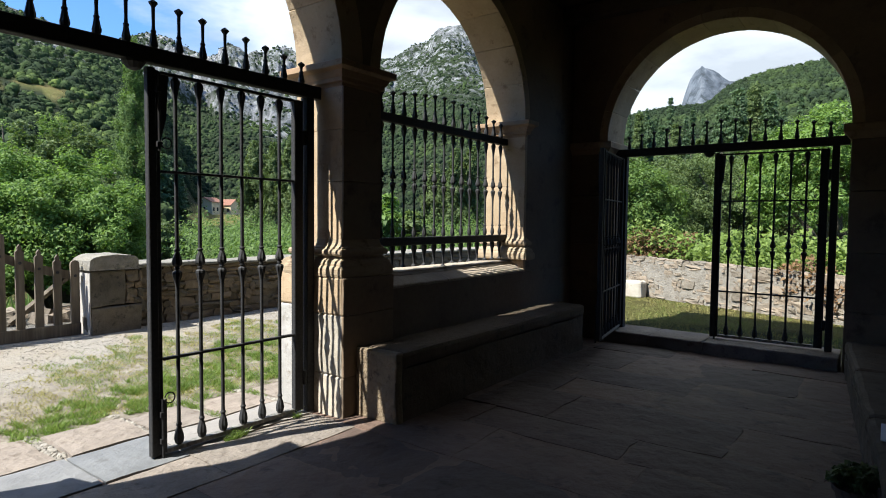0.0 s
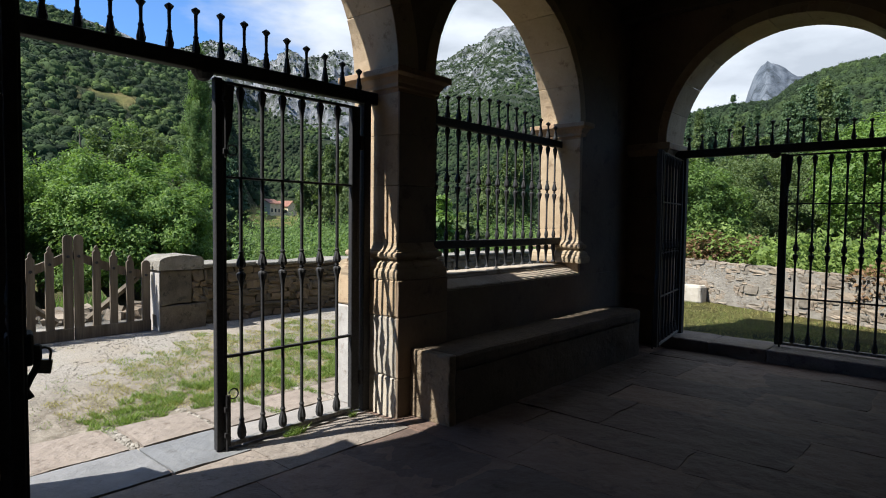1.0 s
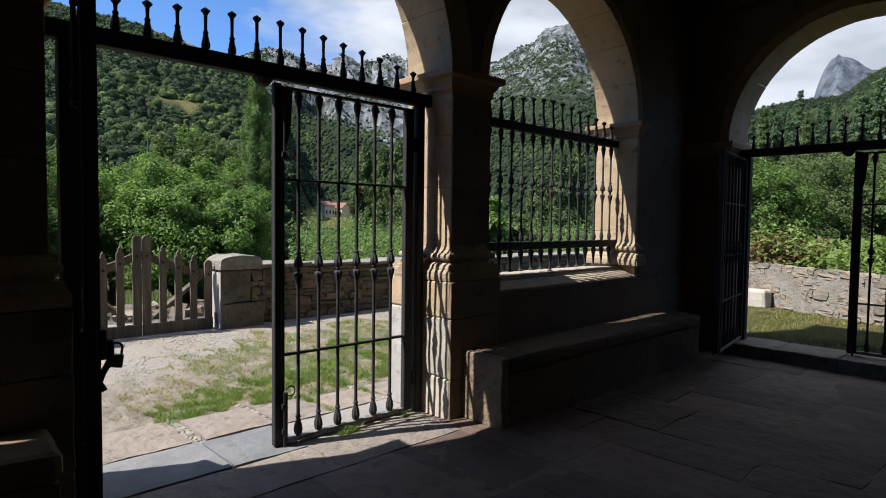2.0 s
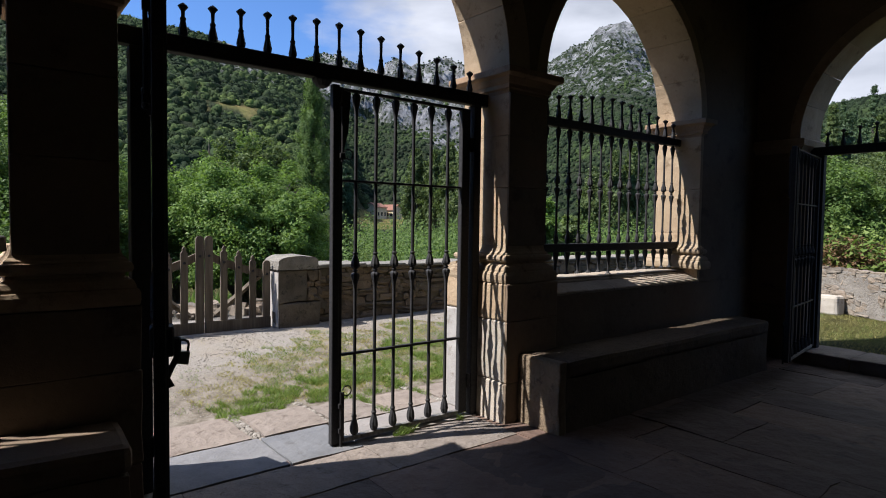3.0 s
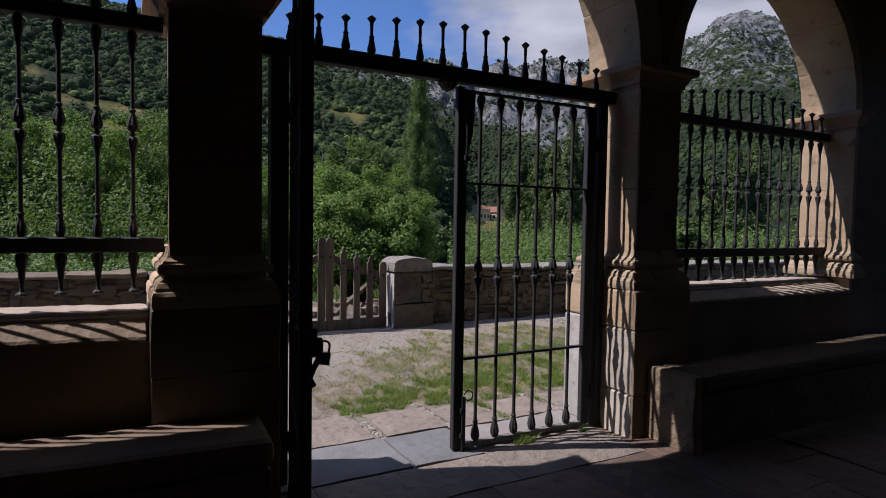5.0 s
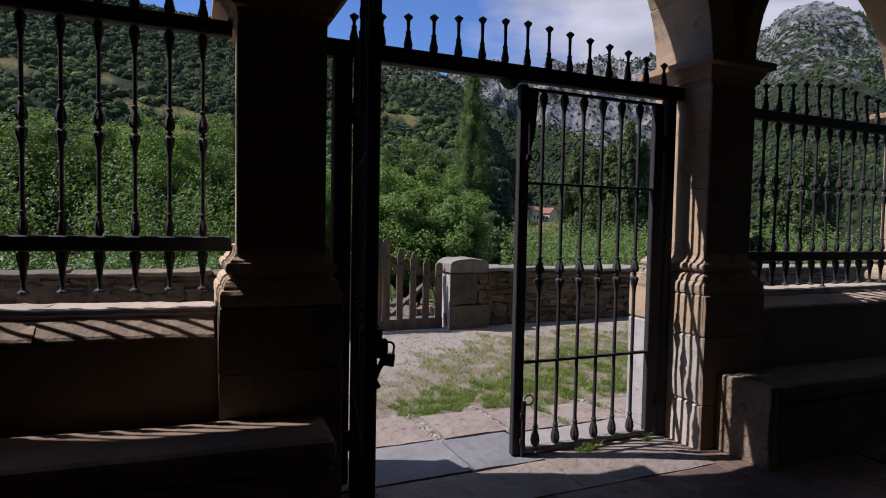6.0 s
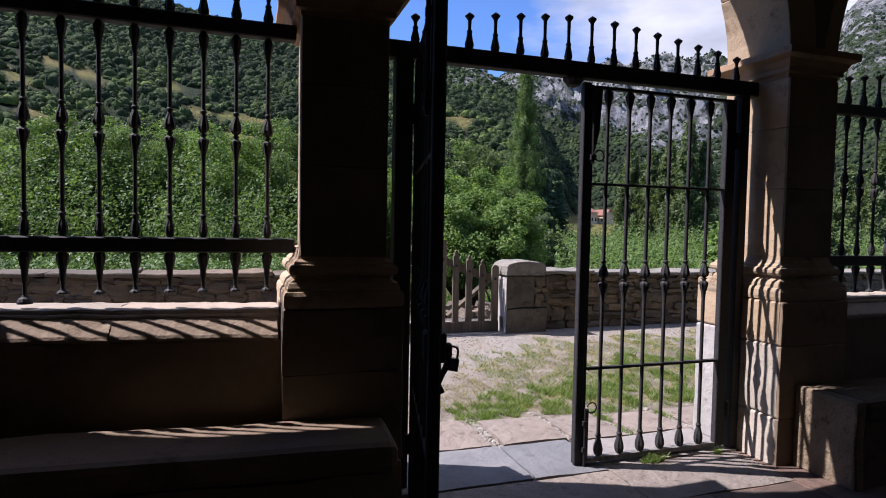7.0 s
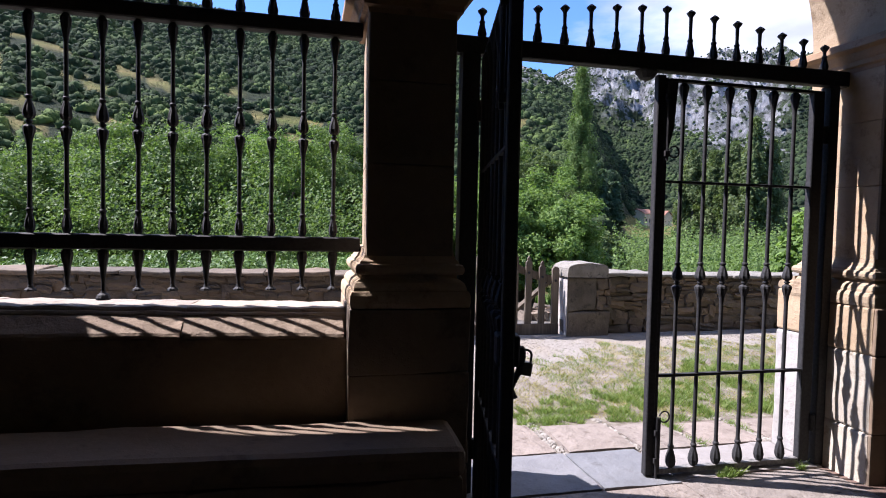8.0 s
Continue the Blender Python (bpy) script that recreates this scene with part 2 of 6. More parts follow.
def woodland():
    """Crowns far off: each its own green, mottled."""
    m, n, l, p = material("far_woodland")
    geo = n.new("ShaderNodeNewGeometry")
    mott = noise_node(n, l, geo.outputs["Position"], 0.22, 4, 0.7)
    area = noise_node(n, l, geo.outputs["Position"], 0.022, 4, 0.6)
    tree = n.new("ShaderNodeAttribute")
    tree.attribute_name = "own"
    own = ramp_node(n, l, tree.outputs["Fac"], [(0.0, (0.023, 0.036, 0.019)), (0.35, (0.038, 0.059, 0.026)), (0.75, (0.058, 0.088, 0.033)), (1.0, (0.10, 0.138, 0.045))])
    c = mix_node(n, l, 1.0, own, ramp_node(n, l, geo.outputs["Random Per Island"], [(0.0, (0.82, 0.83, 0.85)), (1.0, (1.18, 1.16, 1.1))]), "MULTIPLY")
    c = mix_node(n, l, 1.0, c, ramp_node(n, l, mott, [(0.3, (0.75, 0.75, 0.8)), (0.7, (1.15, 1.15, 1.08))]), "MULTIPLY")
    c = mix_node(n, l, 1.0, c, ramp_node(n, l, area, [(0.36, (0.54, 0.57, 0.62)), (0.52, (0.88, 0.88, 0.87)), (0.66, (1.35, 1.3, 0.98))]), "MULTIPLY")
    l.new(c, p.inputs["Base Color"])
    p.inputs["Roughness"].default_value, p.inputs["Specular IOR Level"].default_value = 0.9, 0.1
    bump_node(n, l, noise_node(n, l, geo.outputs["Position"], 1.1, 4, 0.7), 0.7, 0.5, p.inputs["Normal"])
    return m


WOODLAND = woodland()


def ground_material():
    """Gravel, worn earth and turf near by; meadow, scrub and limestone on the hills, by two masks of the mesh."""
    m, n, l, p = material("ground")
    geo = n.new("ShaderNodeNewGeometry")
    pos = geo.outputs["Position"]
    # gravel
    v = n.new("ShaderNodeTexVoronoi")
    v.inputs["Scale"].default_value = 120
    l.new(pos, v.inputs["Vector"])
    grit = noise_node(n, l, pos, 70, 4, 0.7)
    gravel = ramp_node(n, l, v.outputs["Color"], [(0.1, (0.215, 0.195, 0.168)), (0.5, (0.275, 0.251, 0.219)), (0.9, (0.345, 0.317, 0.28))])
    gravel = mix_node(n, l, ramp_node(n, l, noise_node(n, l, pos, 1.1, 5, 0.6), [(0.45, (0, 0, 0)), (0.62, (0.4, 0.4, 0.4))]), gravel, (0.25, 0.20, 0.14))
    # scrub and meadow on the hills
    broad = noise_node(n, l, pos, 0.03, 8, 0.65)
    fine = noise_node(n, l, pos, 0.5, 7, 0.7)
    scrub = ramp_node(n, l, fine, [(0.3, (0.016, 0.025, 0.013)), (0.55, (0.036, 0.052, 0.023)), (0.75, (0.070, 0.085, 0.038))])
    mead = ramp_node(n, l, noise_node(n, l, pos, 0.08, 6, 0.6), [(0.35, (0.16, 0.19, 0.05)), (0.62, (0.29, 0.24, 0.09))])
    # limestone with scrub in its cracks
    mp = n.new("ShaderNodeMapping")
    mp.inputs["Scale"].default_value = (1, 1, 0.35)
    l.new(pos, mp.inputs[0])
    crag = noise_node(n, l, mp.outputs[0], 0.075, 13, 0.78)
    rock = ramp_node(n, l, crag, [(0.37, (0.028, 0.034, 0.030)), (0.42, (0.14, 0.143, 0.148)), (0.50, (0.26, 0.263, 0.268)), (0.62, (0.45, 0.45, 0.45))])
    cover = ramp_node(n, l, noise_node(n, l, pos, 0.11, 9, 0.7), [(0.45, (0, 0, 0)), (0.55, (1, 1, 1))])
    a = n.new("ShaderNodeAttribute")
    a.attribute_name = "cover"
    sep = n.new("ShaderNodeSeparateColor")
    l.new(a.outputs["Color"], sep.inputs[0])
    bare = n.new("ShaderNodeMath")
    bare.operation = "MULTIPLY_ADD"
    bare.inputs[1].default_value, bare.inputs[2].default_value = 1.6, -0.8
    l.new(sep.outputs[0], bare.inputs[0])
    plus = n.new("ShaderNodeMath")
    plus.operation, plus.use_clamp = "ADD", True
    l.new(bare.outputs[0], plus.inputs[0])
    l.new(cover, plus.inputs[1])
    gate = n.new("ShaderNodeMath")
    gate.operation, gate.use_clamp = "MULTIPLY", True
    l.new(plus.outputs[0], gate.inputs[0])
    lift = n.new("ShaderNodeMath")
    lift.operation, lift.use_clamp = "MULTIPLY", True
    lift.inputs[1].default_value = 4.0
    l.new(sep.outputs[0], lift.inputs[0])
    l.new(lift.outputs[0], gate.inputs[1])
    far = mix_node(n, l, gate.outputs[0], scrub, rock)
    far = mix_node(n, l, sep.outputs[1], far, mead)
    earth = ramp_node(n, l, noise_node(n, l, pos, 9, 8, 0.75), [(0.36, (0.10, 0.083, 0.062)), (0.52, (0.205, 0.177, 0.141)), (0.68, (0.31, 0.277, 0.232))])
    gravel = mix_node(n, l, a.outputs["Alpha"], gravel, earth)
    c = mix_node(n, l, sep.outputs[2], far, gravel)
    l.new(c, p.inputs["Base Color"])
    p.inputs["Roughness"].default_value, p.inputs["Specular IOR Level"].default_value = 0.95, 0.15
    b = bump_node(n, l, v.outputs["Distance"], 0.6, 0.006, p.inputs["Normal"])
    b = bump_node(n, l, grit, 0.5, 0.01, p.inputs["Normal"], b)
    wild = n.new("ShaderNodeMath")
    wild.operation = "MULTIPLY_ADD"
    wild.inputs[1].default_value, wild.inputs[2].default_value = -1.0, 1.0
    l.new(sep.outputs[2], wild.inputs[0])
    high = n.new("ShaderNodeMath")
    high.operation = "MULTIPLY"
    l.new(crag, high.inputs[0])
    l.new(wild.outputs[0], high.inputs[1])
    bump_node(n, l, high.outputs[0], 1.0, 9.0, p.inputs["Normal"], b)
    return m


GROUND = ground_material()


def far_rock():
    """Limestone of the far summit; its dark blue-grey puts haze into the colour."""
    m, n, l, p = material("hazed_far_limestone")
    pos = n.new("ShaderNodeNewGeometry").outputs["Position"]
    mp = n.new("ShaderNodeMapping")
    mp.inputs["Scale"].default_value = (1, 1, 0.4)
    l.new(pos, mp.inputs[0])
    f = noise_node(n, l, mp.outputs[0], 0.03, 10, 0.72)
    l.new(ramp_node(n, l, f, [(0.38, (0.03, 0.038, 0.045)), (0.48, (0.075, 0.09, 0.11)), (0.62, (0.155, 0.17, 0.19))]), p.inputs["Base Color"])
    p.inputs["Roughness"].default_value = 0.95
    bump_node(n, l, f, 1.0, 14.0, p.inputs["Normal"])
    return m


FARROCK = far_rock()


def pebble_material():
    m, n, l, p = material("gravel_stones")
    geo = n.new("ShaderNodeNewGeometry")
    c = ramp_node(n, l, geo.outputs["Random Per Island"], [(0.0, (0.17, 0.15, 0.124)), (0.6, (0.245, 0.22, 0.187)), (0.95, (0.30, 0.273, 0.235)), (1.0, (0.38, 0.352, 0.31))])
    c = mix_node(n, l, 0.4, c, ramp_node(n, l, noise_node(n, l, geo.outputs["Position"], 160, 4, 0.7), [(0.3, (0.19, 0.168, 0.138)), (0.7, (0.34, 0.312, 0.27))]))
    l.new(c, p.inputs["Base Color"])
    p.inputs["Roughness"].default_value = 0.9
    return m


PEBBLE = pebble_material()


# ---------------------------------------------------------------- mesh helpers
def mesh_of(name, bm, mat, smooth=False):
    me = bpy.data.meshes.new(name)
    bm.to_mesh(me)
    bm.free()
    me.materials.append(mat)
    if smooth:
        me.polygons.foreach_set("use_smooth", [True] * len(me.polygons))
    return me


def part(name, bm, mat, parent=None, label="", smooth=False):
    """One mesh object, under a thing or a part."""
    ob = new(name, mesh_of(name, bm, mat, smooth) if isinstance(bm, bmesh.types.BMesh) else bm)
    if parent:
        ob.parent = parent
    return tagged(ob, label)


def empty(name, m, label, category, group="", kind=""):
    ob = new(name)
    ob.empty_display_size = 0.1
    ob.matrix_world = m
    return tagged(ob, label, category, group, kind)


def box(bm, x0, x1, y0, y1, z0, z1, bevel=0.0, seg=2):
    made = bmesh.ops.create_cube(bm, size=1.0)["verts"]
    for v in made:
        v.co = Vector(((x0 + x1) / 2 + v.co.x * (x1 - x0), (y0 + y1) / 2 + v.co.y * (y1 - y0), (z0 + z1) / 2 + v.co.z * (z1 - z0)))
    if bevel:
        edges = list({e for v in made for e in v.link_edges})
        bmesh.ops.bevel(bm, geom=edges, offset=bevel, segments=seg, affect="EDGES", profile=0.6)
    return bm


def boxed(*a, **k):
    return box(bmesh.new(), *a, **k)


def rough_up(bm, amount, scale=3.0, seed=0):
    off = Vector((seed * 7.3, seed * 3.1, seed * 1.7))
    for v in bm.verts:
        v.co += Vector(noise.noise_vector(v.co * scale + off)) * amount
    return bm


def slab_block(x0, x1, y0, y1, z0, z1, seed=0, ragged=0.014, uneven=1.0, waver=0.0):
    """A paving slab: cleft top, thin joints, ragged outline; neighbours waver together."""
    bm = boxed(x0, x1, y0, y1, z0, z1)
    for axis, a, b in ((0, x0, x1), (1, y0, y1)):
        k = max(2, min(14, int((b - a) / 0.07)))
        for i in range(1, k):
            co, no = Vector((0, 0, 0)), Vector((0, 0, 0))
            co[axis], no[axis] = a + (b - a) * i / k, 1
            bmesh.ops.bisect_plane(bm, geom=bm.verts[:] + bm.edges[:] + bm.faces[:], plane_co=co, plane_no=no)
    off = Vector((seed * 7.3, seed * 3.1, seed * 1.7))
    for v in bm.verts:
        n = Vector(noise.noise_vector(v.co * 6.0 + off)) + 0.6 * Vector(noise.noise_vector(v.co * 17.0 + off))
        top = v.co.z > (z0 + z1) / 2
        rim = min(v.co.x - x0, x1 - v.co.x, v.co.y - y0, y1 - v.co.y) < 1e-4
        if rim:
            g = Vector((v.co.x, v.co.y, 0.0))
            w = Vector(noise.noise_vector(g * 3.1)) + 0.5 * Vector(noise.noise_vector(g * 9.0))
            v.co.x += n.x * ragged + w.x * waver
            v.co.y += n.y * ragged + w.y * waver
        if top:
            v.co.z += uneven * (n.z * 0.0035 + 0.004 * noise.noise(v.co * 2.0 + off)) - (0.004 if rim else 0)
    return bm


def worn_block(x0, x1, y0, y1, z0, z1, bevel=0.012, amount=0.006, seed=0, cut=0.12):
    """A stone block with softened, slightly uneven edges."""
    bm = boxed(x0, x1, y0, y1, z0, z1)
    for axis, a, b in ((0, x0, x1), (1, y0, y1), (2, z0, z1)):
        k = max(1, min(14, int((b - a) / cut)))
        for i in range(1, k):
            co, no = Vector((0, 0, 0)), Vector((0, 0, 0))
            co[axis], no[axis] = a + (b - a) * i / k, 1
            bmesh.ops.bisect_plane(bm, geom=bm.verts[:] + bm.edges[:] + bm.faces[:], plane_co=co, plane_no=no)
    sharp = [e for e in bm.edges if len(e.link_faces) == 2 and e.calc_face_angle() > 1.2]
    bmesh.ops.bevel(bm, geom=sharp, offset=bevel, segments=2, affect="EDGES", profile=0.5)
    return rough_up(bm, amount, 5.0, seed)


def lathe(bm, profile, at=(0, 0, 0), seg=12):
    """Turn (radius, height) pairs about the vertical."""
    rings = []
    for r, z in profile:
        rings.append([bm.verts.new((at[0] + r * math.cos(2 * math.pi * i / seg), at[1] + r * math.sin(2 * math.pi * i / seg), at[2] + z)) for i in range(seg)])
    for a, b in zip(rings, rings[1:]):
        for i in range(seg):
            bm.faces.new((a[i], a[(i + 1) % seg], b[(i + 1) % seg], b[i]))
    bm.faces.new(rings[0][::-1])
    bm.faces.new(rings[-1])
    return bm


def tube(bm, pts, radius, seg=8):
    pts = [Vector(p) for p in pts]
    rings = []
    for i, p in enumerate(pts):
        d = (pts[min(i + 1, len(pts) - 1)] - pts[max(i - 1, 0)]).normalized()
        side = d.cross(Vector((0.31, 0.17, 0.93))).normalized()
        up = d.cross(side)
        r = radius[i] if isinstance(radius, (list, tuple)) else radius
        rings.append([bm.verts.new(p + side * r * math.cos(2 * math.pi * k / seg) + up * r * math.sin(2 * math.pi * k / seg)) for k in range(seg)])
    for a, b in zip(rings, rings[1:]):
        for i in range(seg):
            bm.faces.new((a[i], a[(i + 1) % seg], b[(i + 1) % seg], b[i]))
    bm.faces.new(rings[0][::-1])
    bm.faces.new(rings[-1])
    return bm


def ring_pts(c, r, a0=0, a1=360, n=16, plane="xz"):
    out = []
    for i in range(n + 1):
        a = radians(a0 + (a1 - a0) * i / n)
        u, v = r * math.cos(a), r * math.sin(a)
        out.append((c[0] + u, c[1], c[2] + v) if plane == "xz" else (c[0], c[1] + u, c[2] + v))
    return out


def moulding(bm, x0, x1, y0, y1, profile):
    """A moulded band round a rectangular pier: (overhang, height) pairs from below upwards."""
    rings = []
    for o, z in profile:
        corners = [(x0 - o, y0 - o), (x1 + o, y0 - o), (x1 + o, y1 + o), (x0 - o, y1 + o)]
        loop = []
        for k in range(4):
            (ax, ay), (bx, by) = corners[k], corners[(k + 1) % 4]
            for j in range(6):
                loop.append(bm.verts.new((ax + (bx - ax) * j / 6, ay + (by - ay) * j / 6, z)))
        rings.append(loop)
    for a, b in zip(rings, rings[1:]):
        for i in range(24):
            bm.faces.new((a[i], a[(i + 1) % 24], b[(i + 1) % 24], b[i]))
    bm.faces.new(rings[0][::-1])
    bm.faces.new(rings[-1])
    return bm


def sweep(bm, outline, a, b, axis="x", step=0.25):
    """A closed outline of (y, z) pairs carried along x (or of (x, z) along y), in short lengths."""
    k = max(1, int(abs(b - a) / step))
    rings = []
    for i in range(k + 1):
        s = a + (b - a) * i / k
        rings.append([bm.verts.new((s, u, v) if axis == "x" else (u, s, v)) for u, v in outline])
    n = len(outline)
    for p, q in zip(rings, rings[1:]):
        for i in range(n):
            bm.faces.new((p[i], p[(i + 1) % n], q[(i + 1) % n], q[i]))
    bm.faces.new(rings[0][::-1])
    bm.faces.new(rings[-1])
    bmesh.ops.recalc_face_normals(bm, faces=bm.faces[:])
    return bm


def arch_block(a0, a1, r0, r1, y0, y1, c, cz, seed):
    """One wedge stone of a round arch."""
    bm = bmesh.new()
    k = 4
    grid = {}
    for i in range(k + 1):
        a = radians(a0 + (a1 - a0) * i / k)
        for j, r in enumerate((r0, r1)):
            for d in range(4):
                y = y0 + (y1 - y0) * d / 3
                grid[i, j, d] = bm.verts.new((c + r * math.cos(a), y, cz + r * math.sin(a)))
    for i in range(k):
        for d in range(3):
            for j in (0, 1):
                bm.faces.new((grid[i, j, d], grid[i + 1, j, d], grid[i + 1, j, d + 1], grid[i, j, d + 1]))
        for d in (0, 3):
            bm.faces.new((grid[i, 0, d], grid[i + 1, 0, d], grid[i + 1, 1, d], grid[i, 1, d]))
    for i in (0, k):
        for d in range(3):
            bm.faces.new((grid[i, 0, d], grid[i, 1, d], grid[i, 1, d + 1], grid[i, 0, d + 1]))
    bmesh.ops.recalc_face_normals(bm, faces=bm.faces[:])
    sharp = [e for e in bm.edges if len(e.link_faces) == 2 and e.calc_face_angle() > 1.0]
    bmesh.ops.bevel(bm, geom=sharp, offset=0.004, segments=1, affect="EDGES")
    return rough_up(bm, 0.004, 6.0, seed)


def spandrel(bm, c, cz, r, xa, xb, top, y0, y1, n=28):
    """The wall above a round arch, from xa to xb and up to top, hollow of the arch."""
    arc = [(c + r * math.cos(math.pi * (1 - i / n)), cz + r * math.sin(math.pi * (1 - i / n))) for i in range(n + 1)]
    low = [(xa, cz)] + arc + [(xb, cz)]
    up = [(xa, top)] + [(x, top) for x, _ in arc] + [(xb, top)]
    for (ax, az), (bx, bz), (cx, cz2), (dx, dz) in zip(low, low[1:], up[1:], up):
        if abs(ax - bx) < 1e-6:
            continue
        f = [[bm.verts.new((px, y, pz)) for px, pz in ((ax, az), (bx, bz), (cx, cz2), (dx, dz))] for y in (y0, y1)]
        bm.faces.new(f[0])
        bm.faces.new(f[1][::-1])
        bm.faces.new((f[0][0], f[1][0], f[1][1], f[0][1]))
        bm.faces.new((f[0][3], f[0][2], f[1][2], f[1][3]))
    return bm


# ---------------------------------------------------------------- the porch
Y_IN, Y_OUT = -0.24, 0.23                    # the front wall's faces at the shafts
SPRING, TOP = 2.43, 3.74
GATE_C, GATE_R = -0.045, 1.19                # the arch over the gate
BAYS = ((-2.73, 1.10, 2.43), (2.615, 1.09, 2.385))   # the window arches: middle, radius, springing
ROOM_W, ROOM_E, ROOM_N = -5.6, 4.85, -3.95   # inner faces of the other walls

wall_front = tagged(new("wall_front"), "shaded sandstone porch wall with three round arches", "wall", kind="structure")

# spandrels over the arches
bm = bmesh.new()
spandrel(bm, GATE_C, SPRING, GATE_R + 0.2, -1.62, 1.36, TOP, Y_IN, Y_OUT)
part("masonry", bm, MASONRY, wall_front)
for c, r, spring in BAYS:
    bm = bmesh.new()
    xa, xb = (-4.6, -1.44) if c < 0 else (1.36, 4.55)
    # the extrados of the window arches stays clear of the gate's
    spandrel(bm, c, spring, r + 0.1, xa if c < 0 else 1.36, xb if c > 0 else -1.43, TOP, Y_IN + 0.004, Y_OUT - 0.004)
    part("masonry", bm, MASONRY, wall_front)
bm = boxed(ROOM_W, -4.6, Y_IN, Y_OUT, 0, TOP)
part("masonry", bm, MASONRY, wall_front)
# darker masonry here puts the far pier's shaded front into the colour
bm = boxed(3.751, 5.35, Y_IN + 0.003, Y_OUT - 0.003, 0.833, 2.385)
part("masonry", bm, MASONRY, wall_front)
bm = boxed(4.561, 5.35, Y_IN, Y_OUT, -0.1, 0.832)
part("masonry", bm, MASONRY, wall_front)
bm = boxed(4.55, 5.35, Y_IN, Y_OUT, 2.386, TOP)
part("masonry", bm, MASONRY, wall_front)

# the shafts, of three courses each
SHAFTS = ((-1.628, -1.235), (1.148, 1.525))
# far pier: only the sunlit jamb keeps the lighter sandstone
PIERS = ((3.705, 3.75), (-4.62, -3.83))
DROP = {3.705: 0.045}                        # the far pier's capital sits lower
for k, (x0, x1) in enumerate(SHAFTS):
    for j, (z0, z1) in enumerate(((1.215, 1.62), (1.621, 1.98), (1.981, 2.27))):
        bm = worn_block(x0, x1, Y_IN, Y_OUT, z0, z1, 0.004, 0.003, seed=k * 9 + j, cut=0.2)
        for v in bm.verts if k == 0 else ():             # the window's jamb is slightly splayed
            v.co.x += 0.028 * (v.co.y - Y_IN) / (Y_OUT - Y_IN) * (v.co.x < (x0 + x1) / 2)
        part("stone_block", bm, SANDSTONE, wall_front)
        # thin darker skin: the shade on the shaft's inner face is put into colour
        part("facing_stone", worn_block(x0 + 0.002, x1 - 0.002, Y_IN - 0.014, Y_IN + 0.008, z0 + 0.001, z1 - 0.001, 0.004, 0.003, seed=30 + k * 9 + j, cut=0.2), MASONRY, wall_front, "thin dark inner facing with shade put into its colour")
for k, (x0, x1) in enumerate(PIERS):
    for j, (z0, z1) in enumerate(((0.80, 1.30), (1.301, 1.72), (1.721, 2.27 - DROP.get(x0, 0) if k == 0 else 2.43))):
        part("stone_block", worn_block(x0, x1, Y_IN - 0.002, Y_OUT + (0.002 if k == 0 else 0.062), z0, z1, 0.003, 0.003, seed=20 + k * 9 + j, cut=0.25), SANDSTONE, wall_front)

# capitals and bases
CAP = ((-0.01, 2.265), (0.0, 2.27), (0.004, 2.292), (0.024, 2.30), (0.024, 2.325), (0.034, 2.335), (0.052, 2.37), (0.08, 2.382), (0.086, 2.388), (0.086, 2.424), (0.076, 2.43))
BASE = ((0.058, 0.988), (0.068, 0.992), (0.072, 1.012), (0.071, 1.045), (0.064, 1.062), (0.056, 1.066), (0.055, 1.08), (0.046, 1.10), (0.030, 1.112), (0.018, 1.118), (0.017, 1.132), (0.040, 1.137), (0.047, 1.15), (0.047, 1.165), (0.040, 1.178), (0.027, 1.183), (0.025, 1.192), (0.012, 1.205), (0.004, 1.225), (0.0, 1.248), (-0.01, 1.248))
for k, (x0, x1) in enumerate(SHAFTS + PIERS[:1]):
    part("capital", rough_up(moulding(bmesh.new(), x0, x1, Y_IN, Y_OUT, [(o, z - DROP.get(x0, 0)) for o, z in CAP]), 0.003, 8, k), CAPSTONE, wall_front)
    drop = 0.0 if x0 < 0 else 0.03
    part("base_moulding", rough_up(moulding(bmesh.new(), x0, x1, Y_IN, Y_OUT, [(o, z - drop) for o, z in BASE]), 0.003, 8, 10 + k), SANDSTONE, wall_front)

# pedestals below the bases
for k, (x0, x1) in enumerate(((-1.70, -1.163), (1.078, 1.597))):
    top = 0.987 if k == 0 else 0.957
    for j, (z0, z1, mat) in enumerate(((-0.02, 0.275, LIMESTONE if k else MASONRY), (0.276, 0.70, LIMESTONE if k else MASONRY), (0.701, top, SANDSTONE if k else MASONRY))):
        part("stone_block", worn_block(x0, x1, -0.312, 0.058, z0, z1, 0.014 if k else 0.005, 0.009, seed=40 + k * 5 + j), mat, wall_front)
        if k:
            # same darker skin paints the shade on the pedestal's inner face
            part("facing_stone", worn_block(x0 + 0.004, x1 - 0.003, -0.326, -0.30, z0 + 0.001, z1 - 0.001, 0.008, 0.005, seed=48 + j), MASONRY, wall_front, "thin dark inner facing with shade put into its colour")
    # outer half of the pedestal, limewashed low down
    for j, (z0, z1, mat) in enumerate(((-0.02, 0.735, WHITEWASH), (0.739, 1.0, SANDSTONE))):
        part("stone_block", worn_block(x0 + 0.004, x1 - 0.004, 0.062, 0.36, z0, z1, 0.014, 0.006, seed=60 + k * 5 + j), mat, wall_front)
    bm = sweep(bmesh.new(), ((0.242, 1.003), (0.37, 1.003), (0.375, 1.02), (0.37, 1.04), (0.30, 1.075), (0.242, 1.085)), x0 + 0.02, x1 - 0.02)
    part("weathering", rough_up(bm, 0.004, 7, k), SANDSTONE, wall_front)

